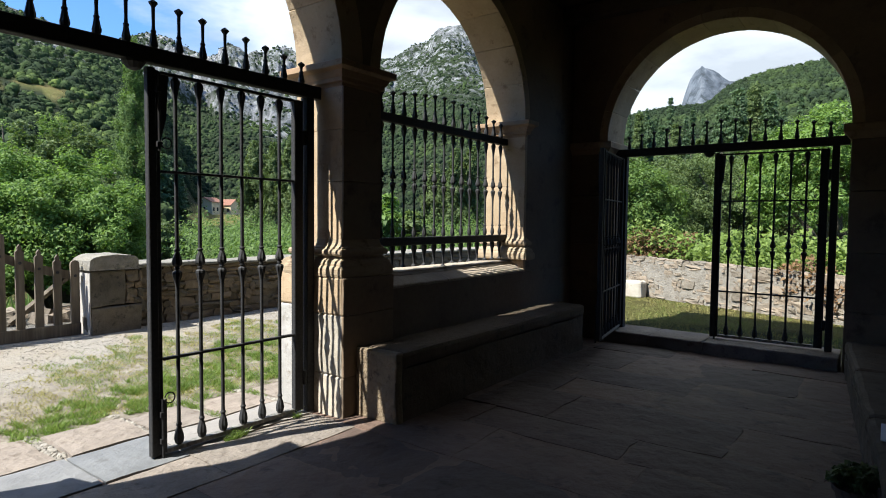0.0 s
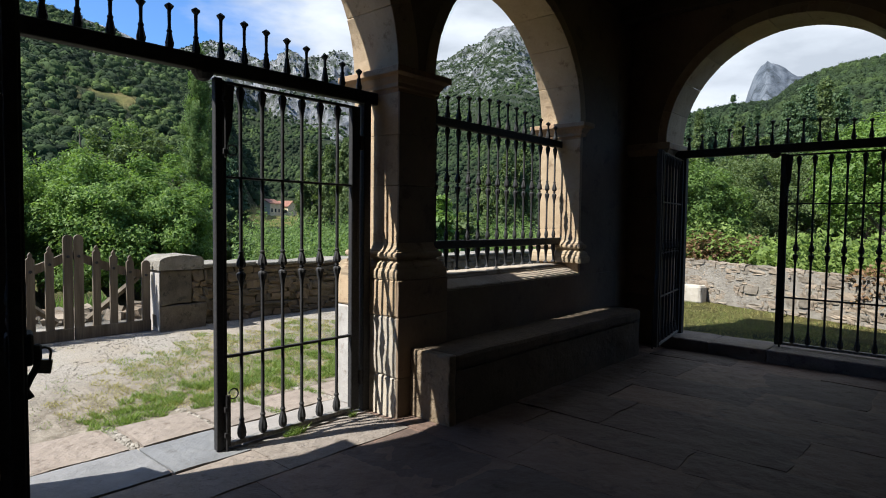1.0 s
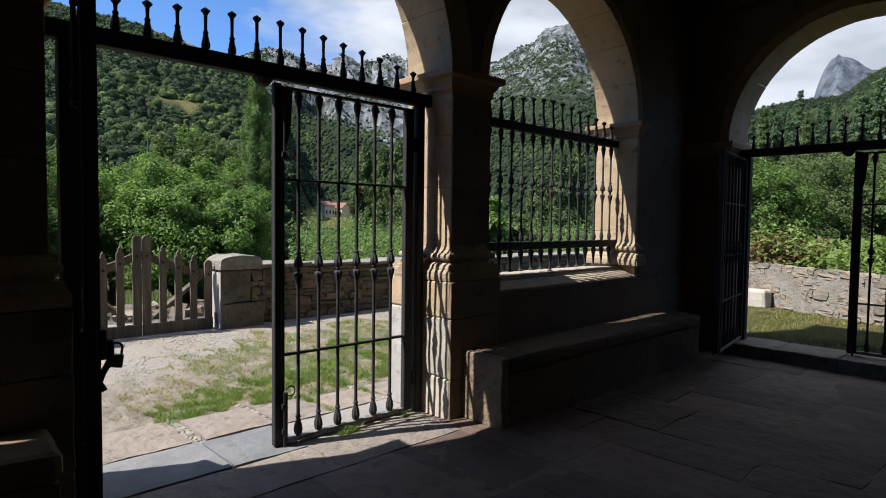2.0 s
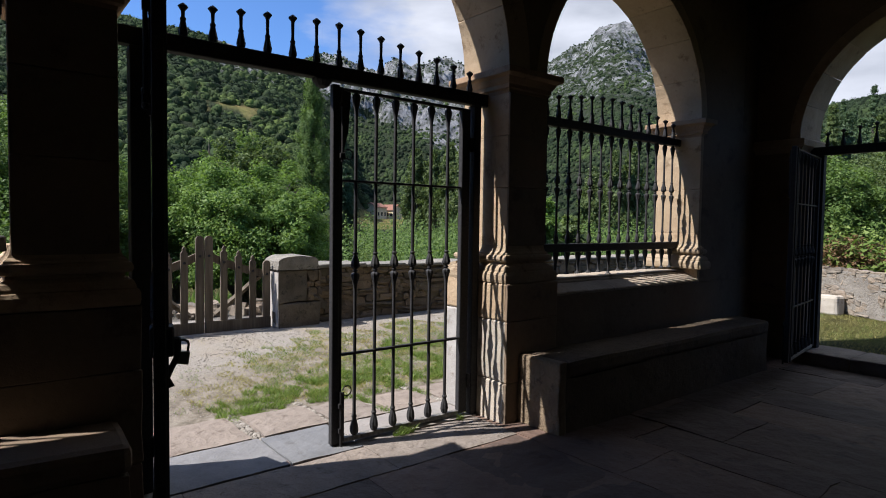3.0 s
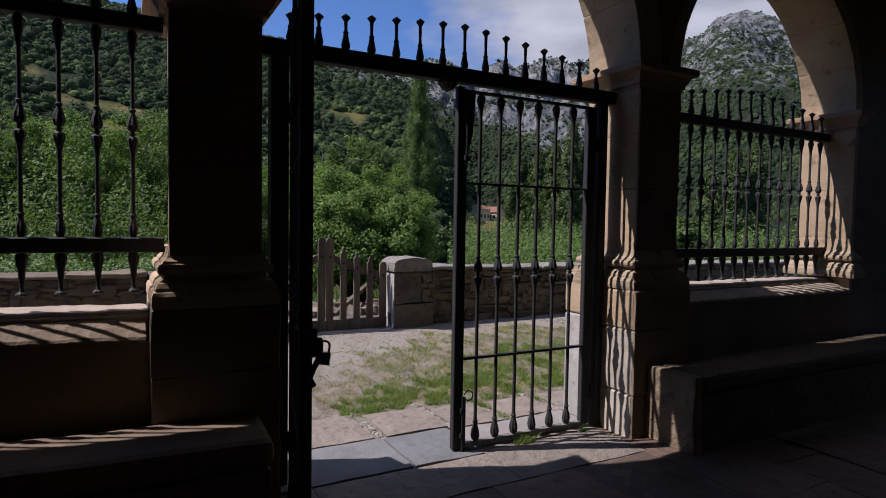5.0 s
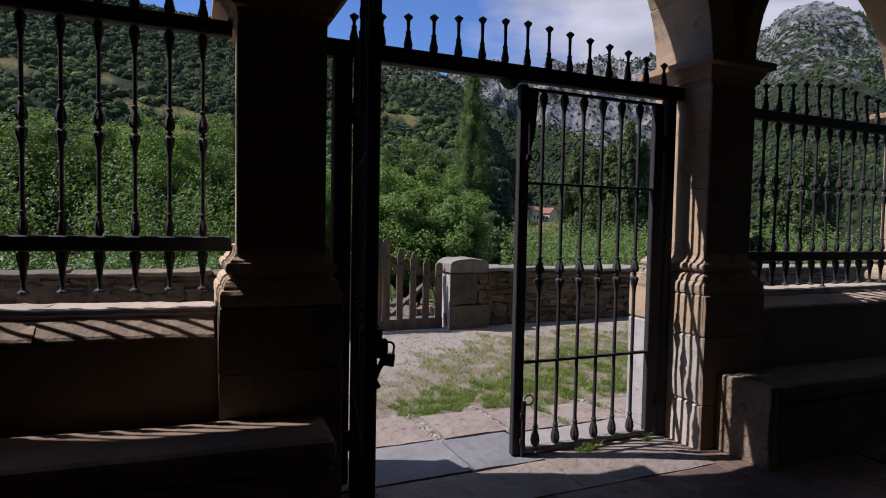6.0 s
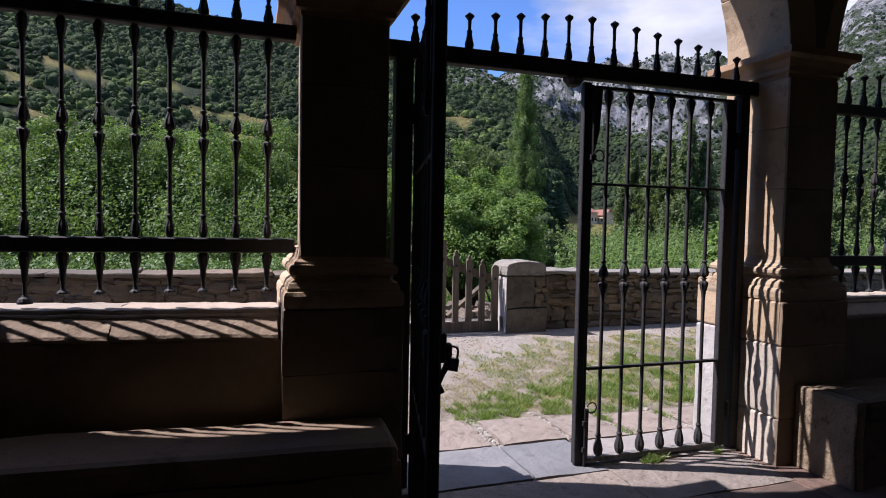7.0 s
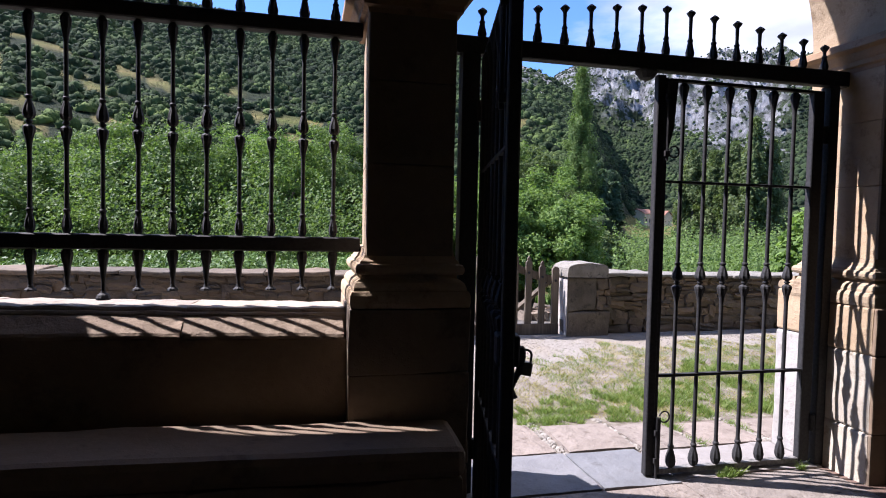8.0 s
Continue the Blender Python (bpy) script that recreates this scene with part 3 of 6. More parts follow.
# breast walls under the windows, with a sloping sill
SILL_W = ((-0.119, 0.846), (0.29, 0.846), (0.29, 0.945), (0.10, 0.958), (-0.02, 0.962), (-0.085, 0.961), (-0.093, 0.952), (-0.095, 0.945), (-0.110, 0.944), (-0.117, 0.936))
APRON_W = ((-0.212, 0.842), (-0.112, 0.842), (-0.112, 0.929), (-0.130, 0.926), (-0.165, 0.900), (-0.207, 0.868), (-0.214, 0.856))
SILL_E = ((Y_IN - 0.012, 0.835), (0.29, 0.835), (0.29, 0.925), (0.10, 0.938), (-0.02, 0.942), (-0.085, 0.942), (-0.093, 0.934), (-0.095, 0.926), (-0.110, 0.925), (-0.117, 0.918), (-0.119, 0.908), (-0.132, 0.907), (-0.18, 0.886), (Y_IN - 0.008, 0.858), (Y_IN - 0.014, 0.848))
for outline, cuts, face, top, mat in ((SILL_W, (-3.84, -3.22, -2.39, -1.702), -0.205, 0.839, MASONRY), (SILL_E, (1.599, 2.379, 3.099, 3.71), Y_IN - 0.01, 0.832, MASONRY)):
    west = cuts[0] < 0
    a, b = (-4.62, -1.702) if west else (1.599, 4.56)
    rise = math.tan(radians(1.15)) if west else 0.0      # the old sill climbs a little to the west
    bm = boxed(a, b, face, Y_OUT, -0.02, top)
    if west:
        box(bm, a, b - 0.002, -0.302, face + 0.01, -0.02, 0.47)
    for v in bm.verts:
        if v.co.z > 0.7:
            v.co.z += rise * (-1.702 - v.co.x)
    part("masonry", bm, mat, wall_front)
    for j, (a, b) in enumerate(zip(cuts, cuts[1:])):
        bm = rough_up(rough_up(sweep(bmesh.new(), outline, a + 0.002, b - 0.002, step=0.03), 0.006, 7, j), 0.004, 24, j)
        for v in bm.verts:
            v.co.z += rise * (-1.702 - v.co.x)
        part("sill_stone", bm, SILLSTONE, wall_front, "worn pale sill stone")
        if west:
            bm = rough_up(rough_up(sweep(bmesh.new(), APRON_W, a + 0.001, b - (0.014 if j == 2 else 0.001), step=0.03), 0.006, 7, j), 0.004, 24, j + 5)
            for v in bm.verts:
                v.co.z += rise * (-1.702 - v.co.x)
            part("sill_apron", bm, BENCHBROWN, wall_front, "worn brown sloping apron of the sill")

# wedge stones of the arches
for c, r, k, y0, y1, ring, spring in ((GATE_C, GATE_R, 9, Y_IN - 0.004, Y_OUT + 0.004, 0.202, SPRING), (BAYS[0][0], BAYS[0][1], 9, Y_IN, Y_OUT, 0.102, BAYS[0][2]), (BAYS[1][0], BAYS[1][1], 9, Y_IN, Y_OUT, 0.102, BAYS[1][2])):
    for i in range(k):
        part("arch_stone", arch_block(180 * i / k + 0.02, 180 * (i + 1) / k - 0.02, r, r + ring, y0, y1, c, spring, i), SANDSTONE, wall_front)

# end wall with its own gate arch
EC, ER, EZ = -1.815, 1.145, 2.275
wall_east = tagged(new("wall_east"), "dark masonry end wall with a round arch", "wall", kind="structure")


def turned(bm):
    """From the front wall's lie to the end wall's: along -y, looking out to +x."""
    bmesh.ops.transform(bm, matrix=Matrix.Translation((5.10, EC, 0)) @ Matrix.Rotation(radians(-90), 4, "Z"), verts=bm.verts[:])
    return bm


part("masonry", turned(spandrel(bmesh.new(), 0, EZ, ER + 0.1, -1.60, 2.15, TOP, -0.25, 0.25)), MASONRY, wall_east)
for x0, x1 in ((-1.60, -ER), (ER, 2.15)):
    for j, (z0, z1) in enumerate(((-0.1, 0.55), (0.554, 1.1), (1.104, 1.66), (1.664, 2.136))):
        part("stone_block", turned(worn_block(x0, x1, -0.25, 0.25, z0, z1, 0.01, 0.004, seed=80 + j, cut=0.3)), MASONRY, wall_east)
    imp = ((-0.01, 2.134), (0.0, 2.136), (0.02, 2.155), (0.045, 2.19), (0.06, 2.20), (0.06, 2.26), (0.05, 2.272))
    part("impost", turned(moulding(bmesh.new(), x0 + 0.0, x1 - 0.0, -0.25, 0.25, imp)), SANDSTONE, wall_east)
for i in range(11):
    part("arch_stone", turned(arch_block(180 * i / 11 + 0.02, 180 * (i + 1) / 11 - 0.02, ER, ER + 0.102, -0.252, 0.252, 0, EZ, 30 + i)), SANDSTONE, wall_east)
for j, (a, b) in enumerate(((-1.12, -0.62), (-0.616, -0.06), (-0.056, 1.12))):
    part("threshold_stone", turned(worn_block(a, b, -0.30, 0.22, -0.05, 0.125, 0.015, 0.005, seed=95 + j)), REDSLAB, wall_east, "raised stone threshold")

bm = boxed(-0.4, 5.35, ROOM_N - 0.5, ROOM_N, -0.1, TOP)
tagged(part("wall_north", rough_up(bm, 0.0), MASONRY), "plain church wall behind the porch", "wall", kind="structure")
# this wall and the west one stay unseen; their paleness brightens the porch
bm = boxed(ROOM_W - 0.4, -0.4, ROOM_N - 0.5, ROOM_N, -0.1, TOP)
tagged(part("wall_north_2", bm, BOUNCE_PALE), "unseen church wall behind the porch, kept pale to bounce light", "wall", kind="structure")
bm = boxed(ROOM_W - 0.4, ROOM_W, ROOM_N, Y_OUT, -0.1, TOP)
tagged(part("wall_west", bm, BOUNCE_PALE), "unseen end wall of the porch, kept pale to bounce light", "wall", kind="structure")
bm = boxed(ROOM_W - 0.4, 5.35, ROOM_N - 0.5, Y_OUT + 0.195, TOP + 0.004, TOP + 0.10)
for k in range(9):
    x = ROOM_W + 0.5 + k * 1.2
    box(bm, x, x + 0.14, ROOM_N + 0.01, Y_IN - 0.01, TOP - 0.16, TOP, 0.01, 1)
tagged(part("ceiling", bm, TIMBER), "dark timber porch ceiling with beams", "ceiling", kind="structure")


# ---------------------------------------------------------------- iron gates and window grilles
def baluster_profile(z0, z1, knot, f=1.0):
    """A forged bar from z0 to z1: a bulb at each end and a double knot in the middle."""
    s = 0.0108 if f == 1.0 else 0.0092
    k = knot
    bar = ((0.014 * f, z0), (0.0228 * f, z0 + 0.012), (0.0268 * f, z0 + 0.034 * f), (0.024 * f, z0 + 0.06 * f), (0.015 * f, z0 + 0.095 * f), (0.0125, z0 + 0.106 * f), (0.0165, z0 + 0.112 * f), (0.0165, z0 + 0.120 * f), (0.012, z0 + 0.127 * f), (s, z0 + 0.15),
            (s, k - 0.125), (0.0115, k - 0.105), (0.0155, k - 0.075), (0.0225, k - 0.048), (0.0265, k - 0.030), (0.0255, k - 0.019), (0.018, k - 0.012), (0.0105, k - 0.008), (0.0105, k - 0.003), (0.0165, k), (0.0165, k + 0.006), (0.0105, k + 0.009), (0.0105, k + 0.013),
            (0.020, k + 0.018), (0.0265, k + 0.028), (0.0275, k + 0.040), (0.0235, k + 0.060), (0.015, k + 0.088), (0.0115, k + 0.098), (0.0165, k + 0.104), (0.0165, k + 0.111), (0.011, k + 0.116), (s, k + 0.13),
            (s, z1 - 0.16), (0.011, z1 - 0.13), (0.0135, z1 - 0.10), (0.0235, z1 - 0.045), (0.026, z1 - 0.025), (0.018, z1 - 0.008), (0.010, z1))
    return [(r if f == 1.0 else max(s, r * 0.86), z) for r, z in bar]


def flute(bm):
    """Cuts shallow flutes into the swollen parts of a turned bar."""
    for v in bm.verts:
        r = math.hypot(v.co.x, v.co.y)
        if r > 0.0168:
            k = 1 + 0.07 * math.cos(8 * math.atan2(v.co.y, v.co.x))
            v.co.x *= k
            v.co.y *= k
    return bm


FINIAL_FOOT = ((0.014, 0.0), (0.021, 0.014), (0.0225, 0.03), (0.018, 0.05), (0.0125, 0.085), (0.0145, 0.09), (0.0145, 0.097), (0.010, 0.103), (0.0085, 0.125), (0.010, 0.145), (0.0125, 0.150), (0.023, 0.166), (0.0235, 0.170), (0.012, 0.180), (0.004, 0.186))
FINIALS = {}


def finial(d):
    """A finial for a place d (0 in the middle of the row, 1 at its ends): the middle ones stand taller."""
    h = round(0.150 + 0.115 * (1 - abs(d) ** 1.35), 3)
    if h not in FINIALS:
        foot, head = FINIAL_FOOT[:8], FINIAL_FOOT[9:]
        rise = h - 0.186
        prof = [(r, z * (1 if h > 0.16 else 0.85)) for r, z in foot] + [(0.0085, 0.108 + rise * 0.35)] + [(r, z + rise) for r, z in head]
        FINIALS[h] = mesh_of("finial", flute(lathe(bmesh.new(), prof, seg=16)), IRON)
    return FINIALS[h]



def at(ob, m):
    ob.matrix_basis = m
    return ob


def gate_frame(m, top, label):
    """The fixed iron frame: two posts, a transom with a row of finials and a stop in the middle."""
    g = empty("iron_gateway", m, label, "gateway")
    part("post", boxed(-1.15, -1.06, -0.035, 0.04, 0.0, top - 0.088, 0.004, 1), IRON, g)
    part("post", boxed(1.02, 1.083, -0.035, 0.04, 0.0, top - 0.088, 0.004, 1), IRON, g)
    bm = boxed(-1.20, 1.165, -0.03, 0.035, top - 0.086, top, 0.005, 1)
    part("transom", bm, IRON, g)
    part("stop", lathe(bmesh.new(), ((0.010, -0.052), (0.034, -0.042), (0.058, -0.012), (0.060, 0.0)), (-0.135, 0.0, top - 0.088), 12), IRON, g)
    for i in range(15):
        at(part("finial", finial((i - 7) / 7), IRON, g), pose(-1.047 + 0.146 * i, 0.002, top - 0.002, 0, 0, i * 37))
    return g


def gate_leaf(m, side, top, label):
    """A gate leaf hung at the origin; side -1: it reaches to -x, +1: to +x. top: its upper edge."""
    g = empty("gate_leaf", m, label, "gate")
    w = 1.06

    def xb(a, b):
        return (a, b) if side > 0 else (-b, -a)

    part("hinge_stile", boxed(*xb(0.0, 0.075), -0.018, 0.022, 0.02, top, 0.004, 1), IRON, g)
    x0, x1 = xb(w - 0.035, w + 0.012)
    part("meeting_stile", boxed(x0, x1, -0.02, 0.02, 0.015, top + 0.012, 0.004, 1), IRON, g)
    x0, x1 = xb(w - 0.062, w - 0.034)
    part("meeting_stile", boxed(x0, x1, -0.006, 0.028, 0.015, top + 0.004, 0.003, 1), IRON, g)
    low, mid = 0.56 * top / 2.165, 1.615 * top / 2.165
    for z0, z1, d in ((0.018, 0.045, 0.02), (low - 0.008, low + 0.008, 0.014), (mid - 0.007, mid + 0.007, 0.014), (top - 0.016, top, 0.016)):
        part("rail", boxed(*xb(0.076, w - 0.063), -d, d, z0, z1, 0.002, 1), WORNIRON if z0 < 0.1 else IRON, g)
    prof = baluster_profile(0.046, top - 0.017, 1.066 * top / 2.165)
    me = mesh_of("baluster", flute(lathe(bmesh.new(), prof, seg=16)), IRON)
    for i in range(6):
        at(part("baluster", me, IRON, g), pose(side * (w - 0.155 - 0.1432 * i), 0, 0, 0, 0, i * 41))
    # shoot bolts with ring pulls, above and below
    bx = side * (w - 0.042)
    for z0, z1, zr in ((top - 0.44, top - 0.02, top - 0.395), (-0.012, 0.34, 0.345)):
        bolt = part("bolt", tube(bmesh.new(), [(bx, -0.035, z0), (bx, -0.035, z1)], 0.0085), IRON, g)
        for zk in (z0 + (0.1 if z0 < 0.5 else 0.02), z1 - 0.10):
            part("keeper", boxed(bx - 0.016, bx + 0.016, -0.045, -0.021, zk, zk + 0.03, 0.002, 1), IRON, bolt)
        part("ring_pull", tube(bmesh.new(), ring_pts((bx - side * 0.036, -0.045, zr), 0.030, -170, 170), 0.0042, 6), IRON, bolt)
    bm = bmesh.new()
    outline = [(bx + side * 0.012, top - 0.02), (bx - side * 0.062, top - 0.02), (bx - side * 0.046, top - 0.26), (bx - side * 0.018, top - 0.37)]
    f = [[bm.verts.new((x, y, z)) for x, z in outline] for y in (-0.024, -0.016)]
    bm.faces.new(f[0]), bm.faces.new(f[1][::-1])
    for i in range(4):
        bm.faces.new((f[0][i], f[0][(i + 1) % 4], f[1][(i + 1) % 4], f[1][i]))
    bmesh.ops.recalc_face_normals(bm, faces=bm.faces[:])
    part("strap", bm, IRON, g)
    part("bolt_plate", boxed(bx - 0.013, bx + 0.03, -0.026, -0.0205, 0.03, 0.335, 0.002, 1), IRON, g)
    for z in (0.25, top - 0.25):
        part("hinge", lathe(bmesh.new(), ((0.012, -0.05), (0.016, -0.045), (0.016, 0.045), (0.012, 0.05)), (-side * 0.006, -0.02, z), 10), IRON, g)
    return g


FT, FL = 2.283, 2.165
gate_frame(pose(0, 0, 0), FT, "black wrought-iron gate frame with spiked transom between pillars")
gate_leaf(pose(0.998, 0, 0), -1, FL, "closed black wrought-iron gate leaf with knotted bars")
LEFT_LEAF = pose(-1.047, -0.07, 0, 0, 0, -102.1)
left_leaf = gate_leaf(LEFT_LEAF, 1, FL, "black wrought-iron gate leaf standing open inwards")

# lock, lever and padlock on the open leaf's edge
lock_case = part("lock_case", boxed(0.935, 1.03, -0.03, 0.045, 0.91, 1.01, 0.006, 1), IRON, left_leaf)
bm = lathe(bmesh.new(), ((0.02, -0.012), (0.026, -0.006), (0.026, 0.006), (0.02, 0.012)), seg=14)
bmesh.ops.transform(bm, matrix=pose(0.985, 0.055, 0.945, 90), verts=bm.verts[:])
part("boss", bm, IRON, lock_case)
part("lever", tube(bmesh.new(), [(0.99, 0.04, 0.945), (0.99, 0.058, 0.925), (0.99, 0.052, 0.895), (0.99, 0.036, 0.865), (0.99, 0.024, 0.83), (0.99, 0.036, 0.80)], [0.009, 0.011, 0.012, 0.011, 0.009, 0.011]), IRON, lock_case)
padlock = empty("padlock", LEFT_LEAF @ pose(0.965, 0.072, 0.915, 0, 8, 84), "closed brass-grey padlock hanging on the open gate leaf", "padlock")
part("body", boxed(-0.026, 0.026, -0.011, 0.011, -0.045, 0.0, 0.004, 2), OLDSTEEL, padlock)
part("shackle", tube(bmesh.new(), [(-0.017, 0, -0.003), (-0.017, 0, 0.02)] + ring_pts((0, 0, 0.022), 0.017, 180, 0, 10) + [(0.017, 0, 0.02), (0.017, 0, -0.003)], 0.0042, 8), OLDSTEEL, padlock, "steel shackle")

# end gate
EG = pose(5.10, -1.83, 0.127, 0, 0, -90)
EGN = EG @ Matrix.Diagonal((0.955, 1, 1, 1))             # the end gate is a little narrower
ET, EL = 2.07, 1.96
gate_frame(EGN, ET, "black wrought-iron gate frame in the end arch")
gate_leaf(EGN @ pose(0.998, 0, 0), -1, EL, "closed black wrought-iron gate leaf in the end arch")
gate_leaf(EG @ pose(-1.06, -0.02, 0, 0, 0, -81), 1, EL, "black wrought-iron gate leaf folded open beside the bench")


def window_grille(c, half, lift, step):
    """A grille in a window: two rails, fifteen bars, finials above and drops below."""
    g = empty("window_grille", pose(c, 0.0, 0.925), "black wrought-iron window grille with knotted bars and finials", "grille", "grilles in the window arches")
    z = lambda v: v + lift - 0.925
    for z0, z1 in ((1.145, 1.213), (2.145, 2.215)):
        bm = boxed(-half, half, -0.032, 0.032, z(z0), z(z1), 0.006, 1)
        part("rail", bm, IRON, g)
    bar = mesh_of("baluster", flute(lathe(bmesh.new(), baluster_profile(z(1.212), z(2.146), z(1.678), 0.85), seg=16)), IRON)
    drop = ((0.010, 0.0), (0.020, -0.006), (0.0235, -0.022), (0.021, -0.045), (0.0145, -0.075), (0.0125, -0.105), (0.0095, -0.135), (0.009, -0.155), (0.012, -0.166), (0.022, -0.175), (0.024, -0.182), (0.006, -0.185))
    me_drop = mesh_of("drop", flute(lathe(bmesh.new(), drop, seg=16)), IRON)
    foot = drop[:8] + ((0.009, -0.185), (0.013, -0.192), (0.024, -0.20), (0.03, -0.212), (0.03, -0.222))
    for i in range(15):
        x = (i - 7) * step
        at(part("baluster", bar, IRON, g), pose(x, 0, 0, 0, 0, i * 29))
        at(part("finial", finial((i - 7) / 7), IRON, g), pose(x, 0, z(2.213), 0, 0, i * 31))
        if i == 7:
            part("foot", lathe(bmesh.new(), foot, (0, 0, z(1.146)), 12), IRON, g)
        else:
            at(part("drop", me_drop, IRON, g), pose(x, 0, z(1.146), 0, 0, i * 53))
    return g


window_grille(-2.743, 1.11, 0.076, 0.1405)
window_grille(2.637, 1.12, 0.0, 0.140)


# ---------------------------------------------------------------- benches
def bench(x0, x1, y0, y1, top, label, seed, slabs, mat, end=False):
    g = empty("stone_bench", pose(0, 0, 0), label, "bench")
    n = 1 if end else 3
    if end:
        # thin paler end: the light on this side is put into its colour
        part("end_stone", worn_block(x0, x0 + 0.075, y0 + 0.006, y1, -0.01, top - 0.004, 0.016, 0.012, seed + 90, 0.05), ENDSTONE, g, "worn end stone with a rounded edge, coloured paler for its lit side")
        x0 = x0 + 0.05
    for i in range(n):
        a, b = x0 + 0.012 + (x1 - x0 - 0.024) * i / n, x0 + 0.012 + (x1 - x0 - 0.024) * (i + 1) / n
        part("base_stone", worn_block(a + 0.0005, b - 0.0005, y0 + 0.012, y1, -0.08, top - 0.1205, 0.003, 0.016, seed + i), mat, g)
    for i in range(slabs):
        a, b = x0 + (x1 - x0) * i / slabs, x0 + (x1 - x0) * (i + 1) / slabs
        part("seat_slab", worn_block(a + 0.002, b - 0.002, y0, y1, top - 0.12, top, 0.034, 0.012, seed + 50 + i, 0.1), mat, g)
    return g


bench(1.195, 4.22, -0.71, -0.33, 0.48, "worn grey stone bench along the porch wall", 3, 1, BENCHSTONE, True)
west_bench = bench(-4.3, -1.275, -0.69, -0.304, 0.50, "worn brown stone bench under the grille window", 8, 1, MASONRY)
west_bench.matrix_world = Matrix.Translation((-1.25, 0, 0)) @ Matrix.Rotation(radians(1.5), 4, "Y") @ Matrix.Translation((1.25, 0, 0))   # the old slab has settled at one end
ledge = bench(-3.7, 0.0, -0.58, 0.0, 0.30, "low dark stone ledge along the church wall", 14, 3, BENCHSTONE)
ledge.matrix_world = pose(4.80, -2.985, 0, 0, 0, 4.9)

leaflet = tagged(part("leaflet", rough_up(boxed(1.86, 2.16, -3.46, -3.262, 0.306, 0.311), 0.003, 9), PAPER), "pale bluish paper sheet lying on the stone bench", "paper")


# ---------------------------------------------------------------- leaves, trees
def leaf_mesh(name, points, normals, size, mat, rng, stretch=1.5, vary=0.4):
    """Single leaves, pointed, at the given points, facing roughly along the normals."""
    n = len(points)
    d = rng.normal(size=(n, 3))
    nn = normals + rng.normal(size=(n, 3)) * 0.55
    nn /= np.linalg.norm(nn, axis=1, keepdims=True) + 1e-9
    u = np.cross(nn, d)
    u /= np.linalg.norm(u, axis=1, keepdims=True) + 1e-9
    w = np.cross(nn, u)
    s = (size * (1 + vary * rng.uniform(-1, 1, n)))[:, None]
    leaf = np.stack([points - u * s * 0.4 * stretch - w * s * 0.42, points + u * s * 0.6 * stretch, points - u * s * 0.4 * stretch + w * s * 0.42], axis=1)
    return faces_mesh(name, leaf.reshape(-1, 3), n, mat, 3)


def faces_mesh(name, verts, n, mat, corners=4):
    me = bpy.data.meshes.new(name)
    me.vertices.add(n * corners)
    me.vertices.foreach_set("co", verts.astype(np.float32).ravel())
    me.loops.add(n * corners)
    me.loops.foreach_set("vertex_index", np.arange(n * corners, dtype=np.int32))
    me.polygons.add(n)
    me.polygons.foreach_set("loop_start", np.arange(n, dtype=np.int32) * corners)
    me.update(calc_edges=True)
    me.materials.append(mat)
    return me


def tree_crown(rng, n, centre, radii, clumps, clump_size):
    """Leaf places in clumps over a lobed crown, and the ways they face."""
    d = rng.normal(size=(clumps, 3))
    d /= np.linalg.norm(d, axis=1, keepdims=True)
    d[:, 2] = np.where(d[:, 2] < -0.55, -d[:, 2] * 0.6, d[:, 2])
    reach = np.where(rng.uniform(0, 1, clumps) < 0.72, rng.uniform(0.80, 1.0, clumps), rng.uniform(0.35, 0.85, clumps))
    off = Vector((clumps * 0.37 + centre[2] * 3.1, radii[0] * 5.3, n * 0.0013))
    lump = np.array([0.95 + 0.30 * noise.noise(Vector(t) * 1.9 + off) + 0.16 * noise.noise(Vector(t) * 4.7 + off) for t in d]) + rng.normal(0, 0.035, clumps)
    cc = np.array(centre) + d * np.array(radii) * (reach * lump)[:, None]
    k = rng.integers(0, clumps, n)
    off = rng.normal(size=(n, 3))
    off /= np.linalg.norm(off, axis=1, keepdims=True)
    shell = off * (clump_size * rng.uniform(0.1, 1.0, (n, 1)) ** 0.45) * rng.uniform(0.6, 1.35, clumps)[k][:, None]
    shell[:, 2] *= 0.75
    return cc[k] + shell, off * 0.55 + d[k] * 0.35 + np.array((0, 0, 0.6)), cc


def polar(az, r, z=0.0):
    az += 0.9                                           # bearings are counted from the porch axis
    return (r * math.cos(radians(az)) - 1.85, r * math.sin(radians(az)) - 3.0, z)


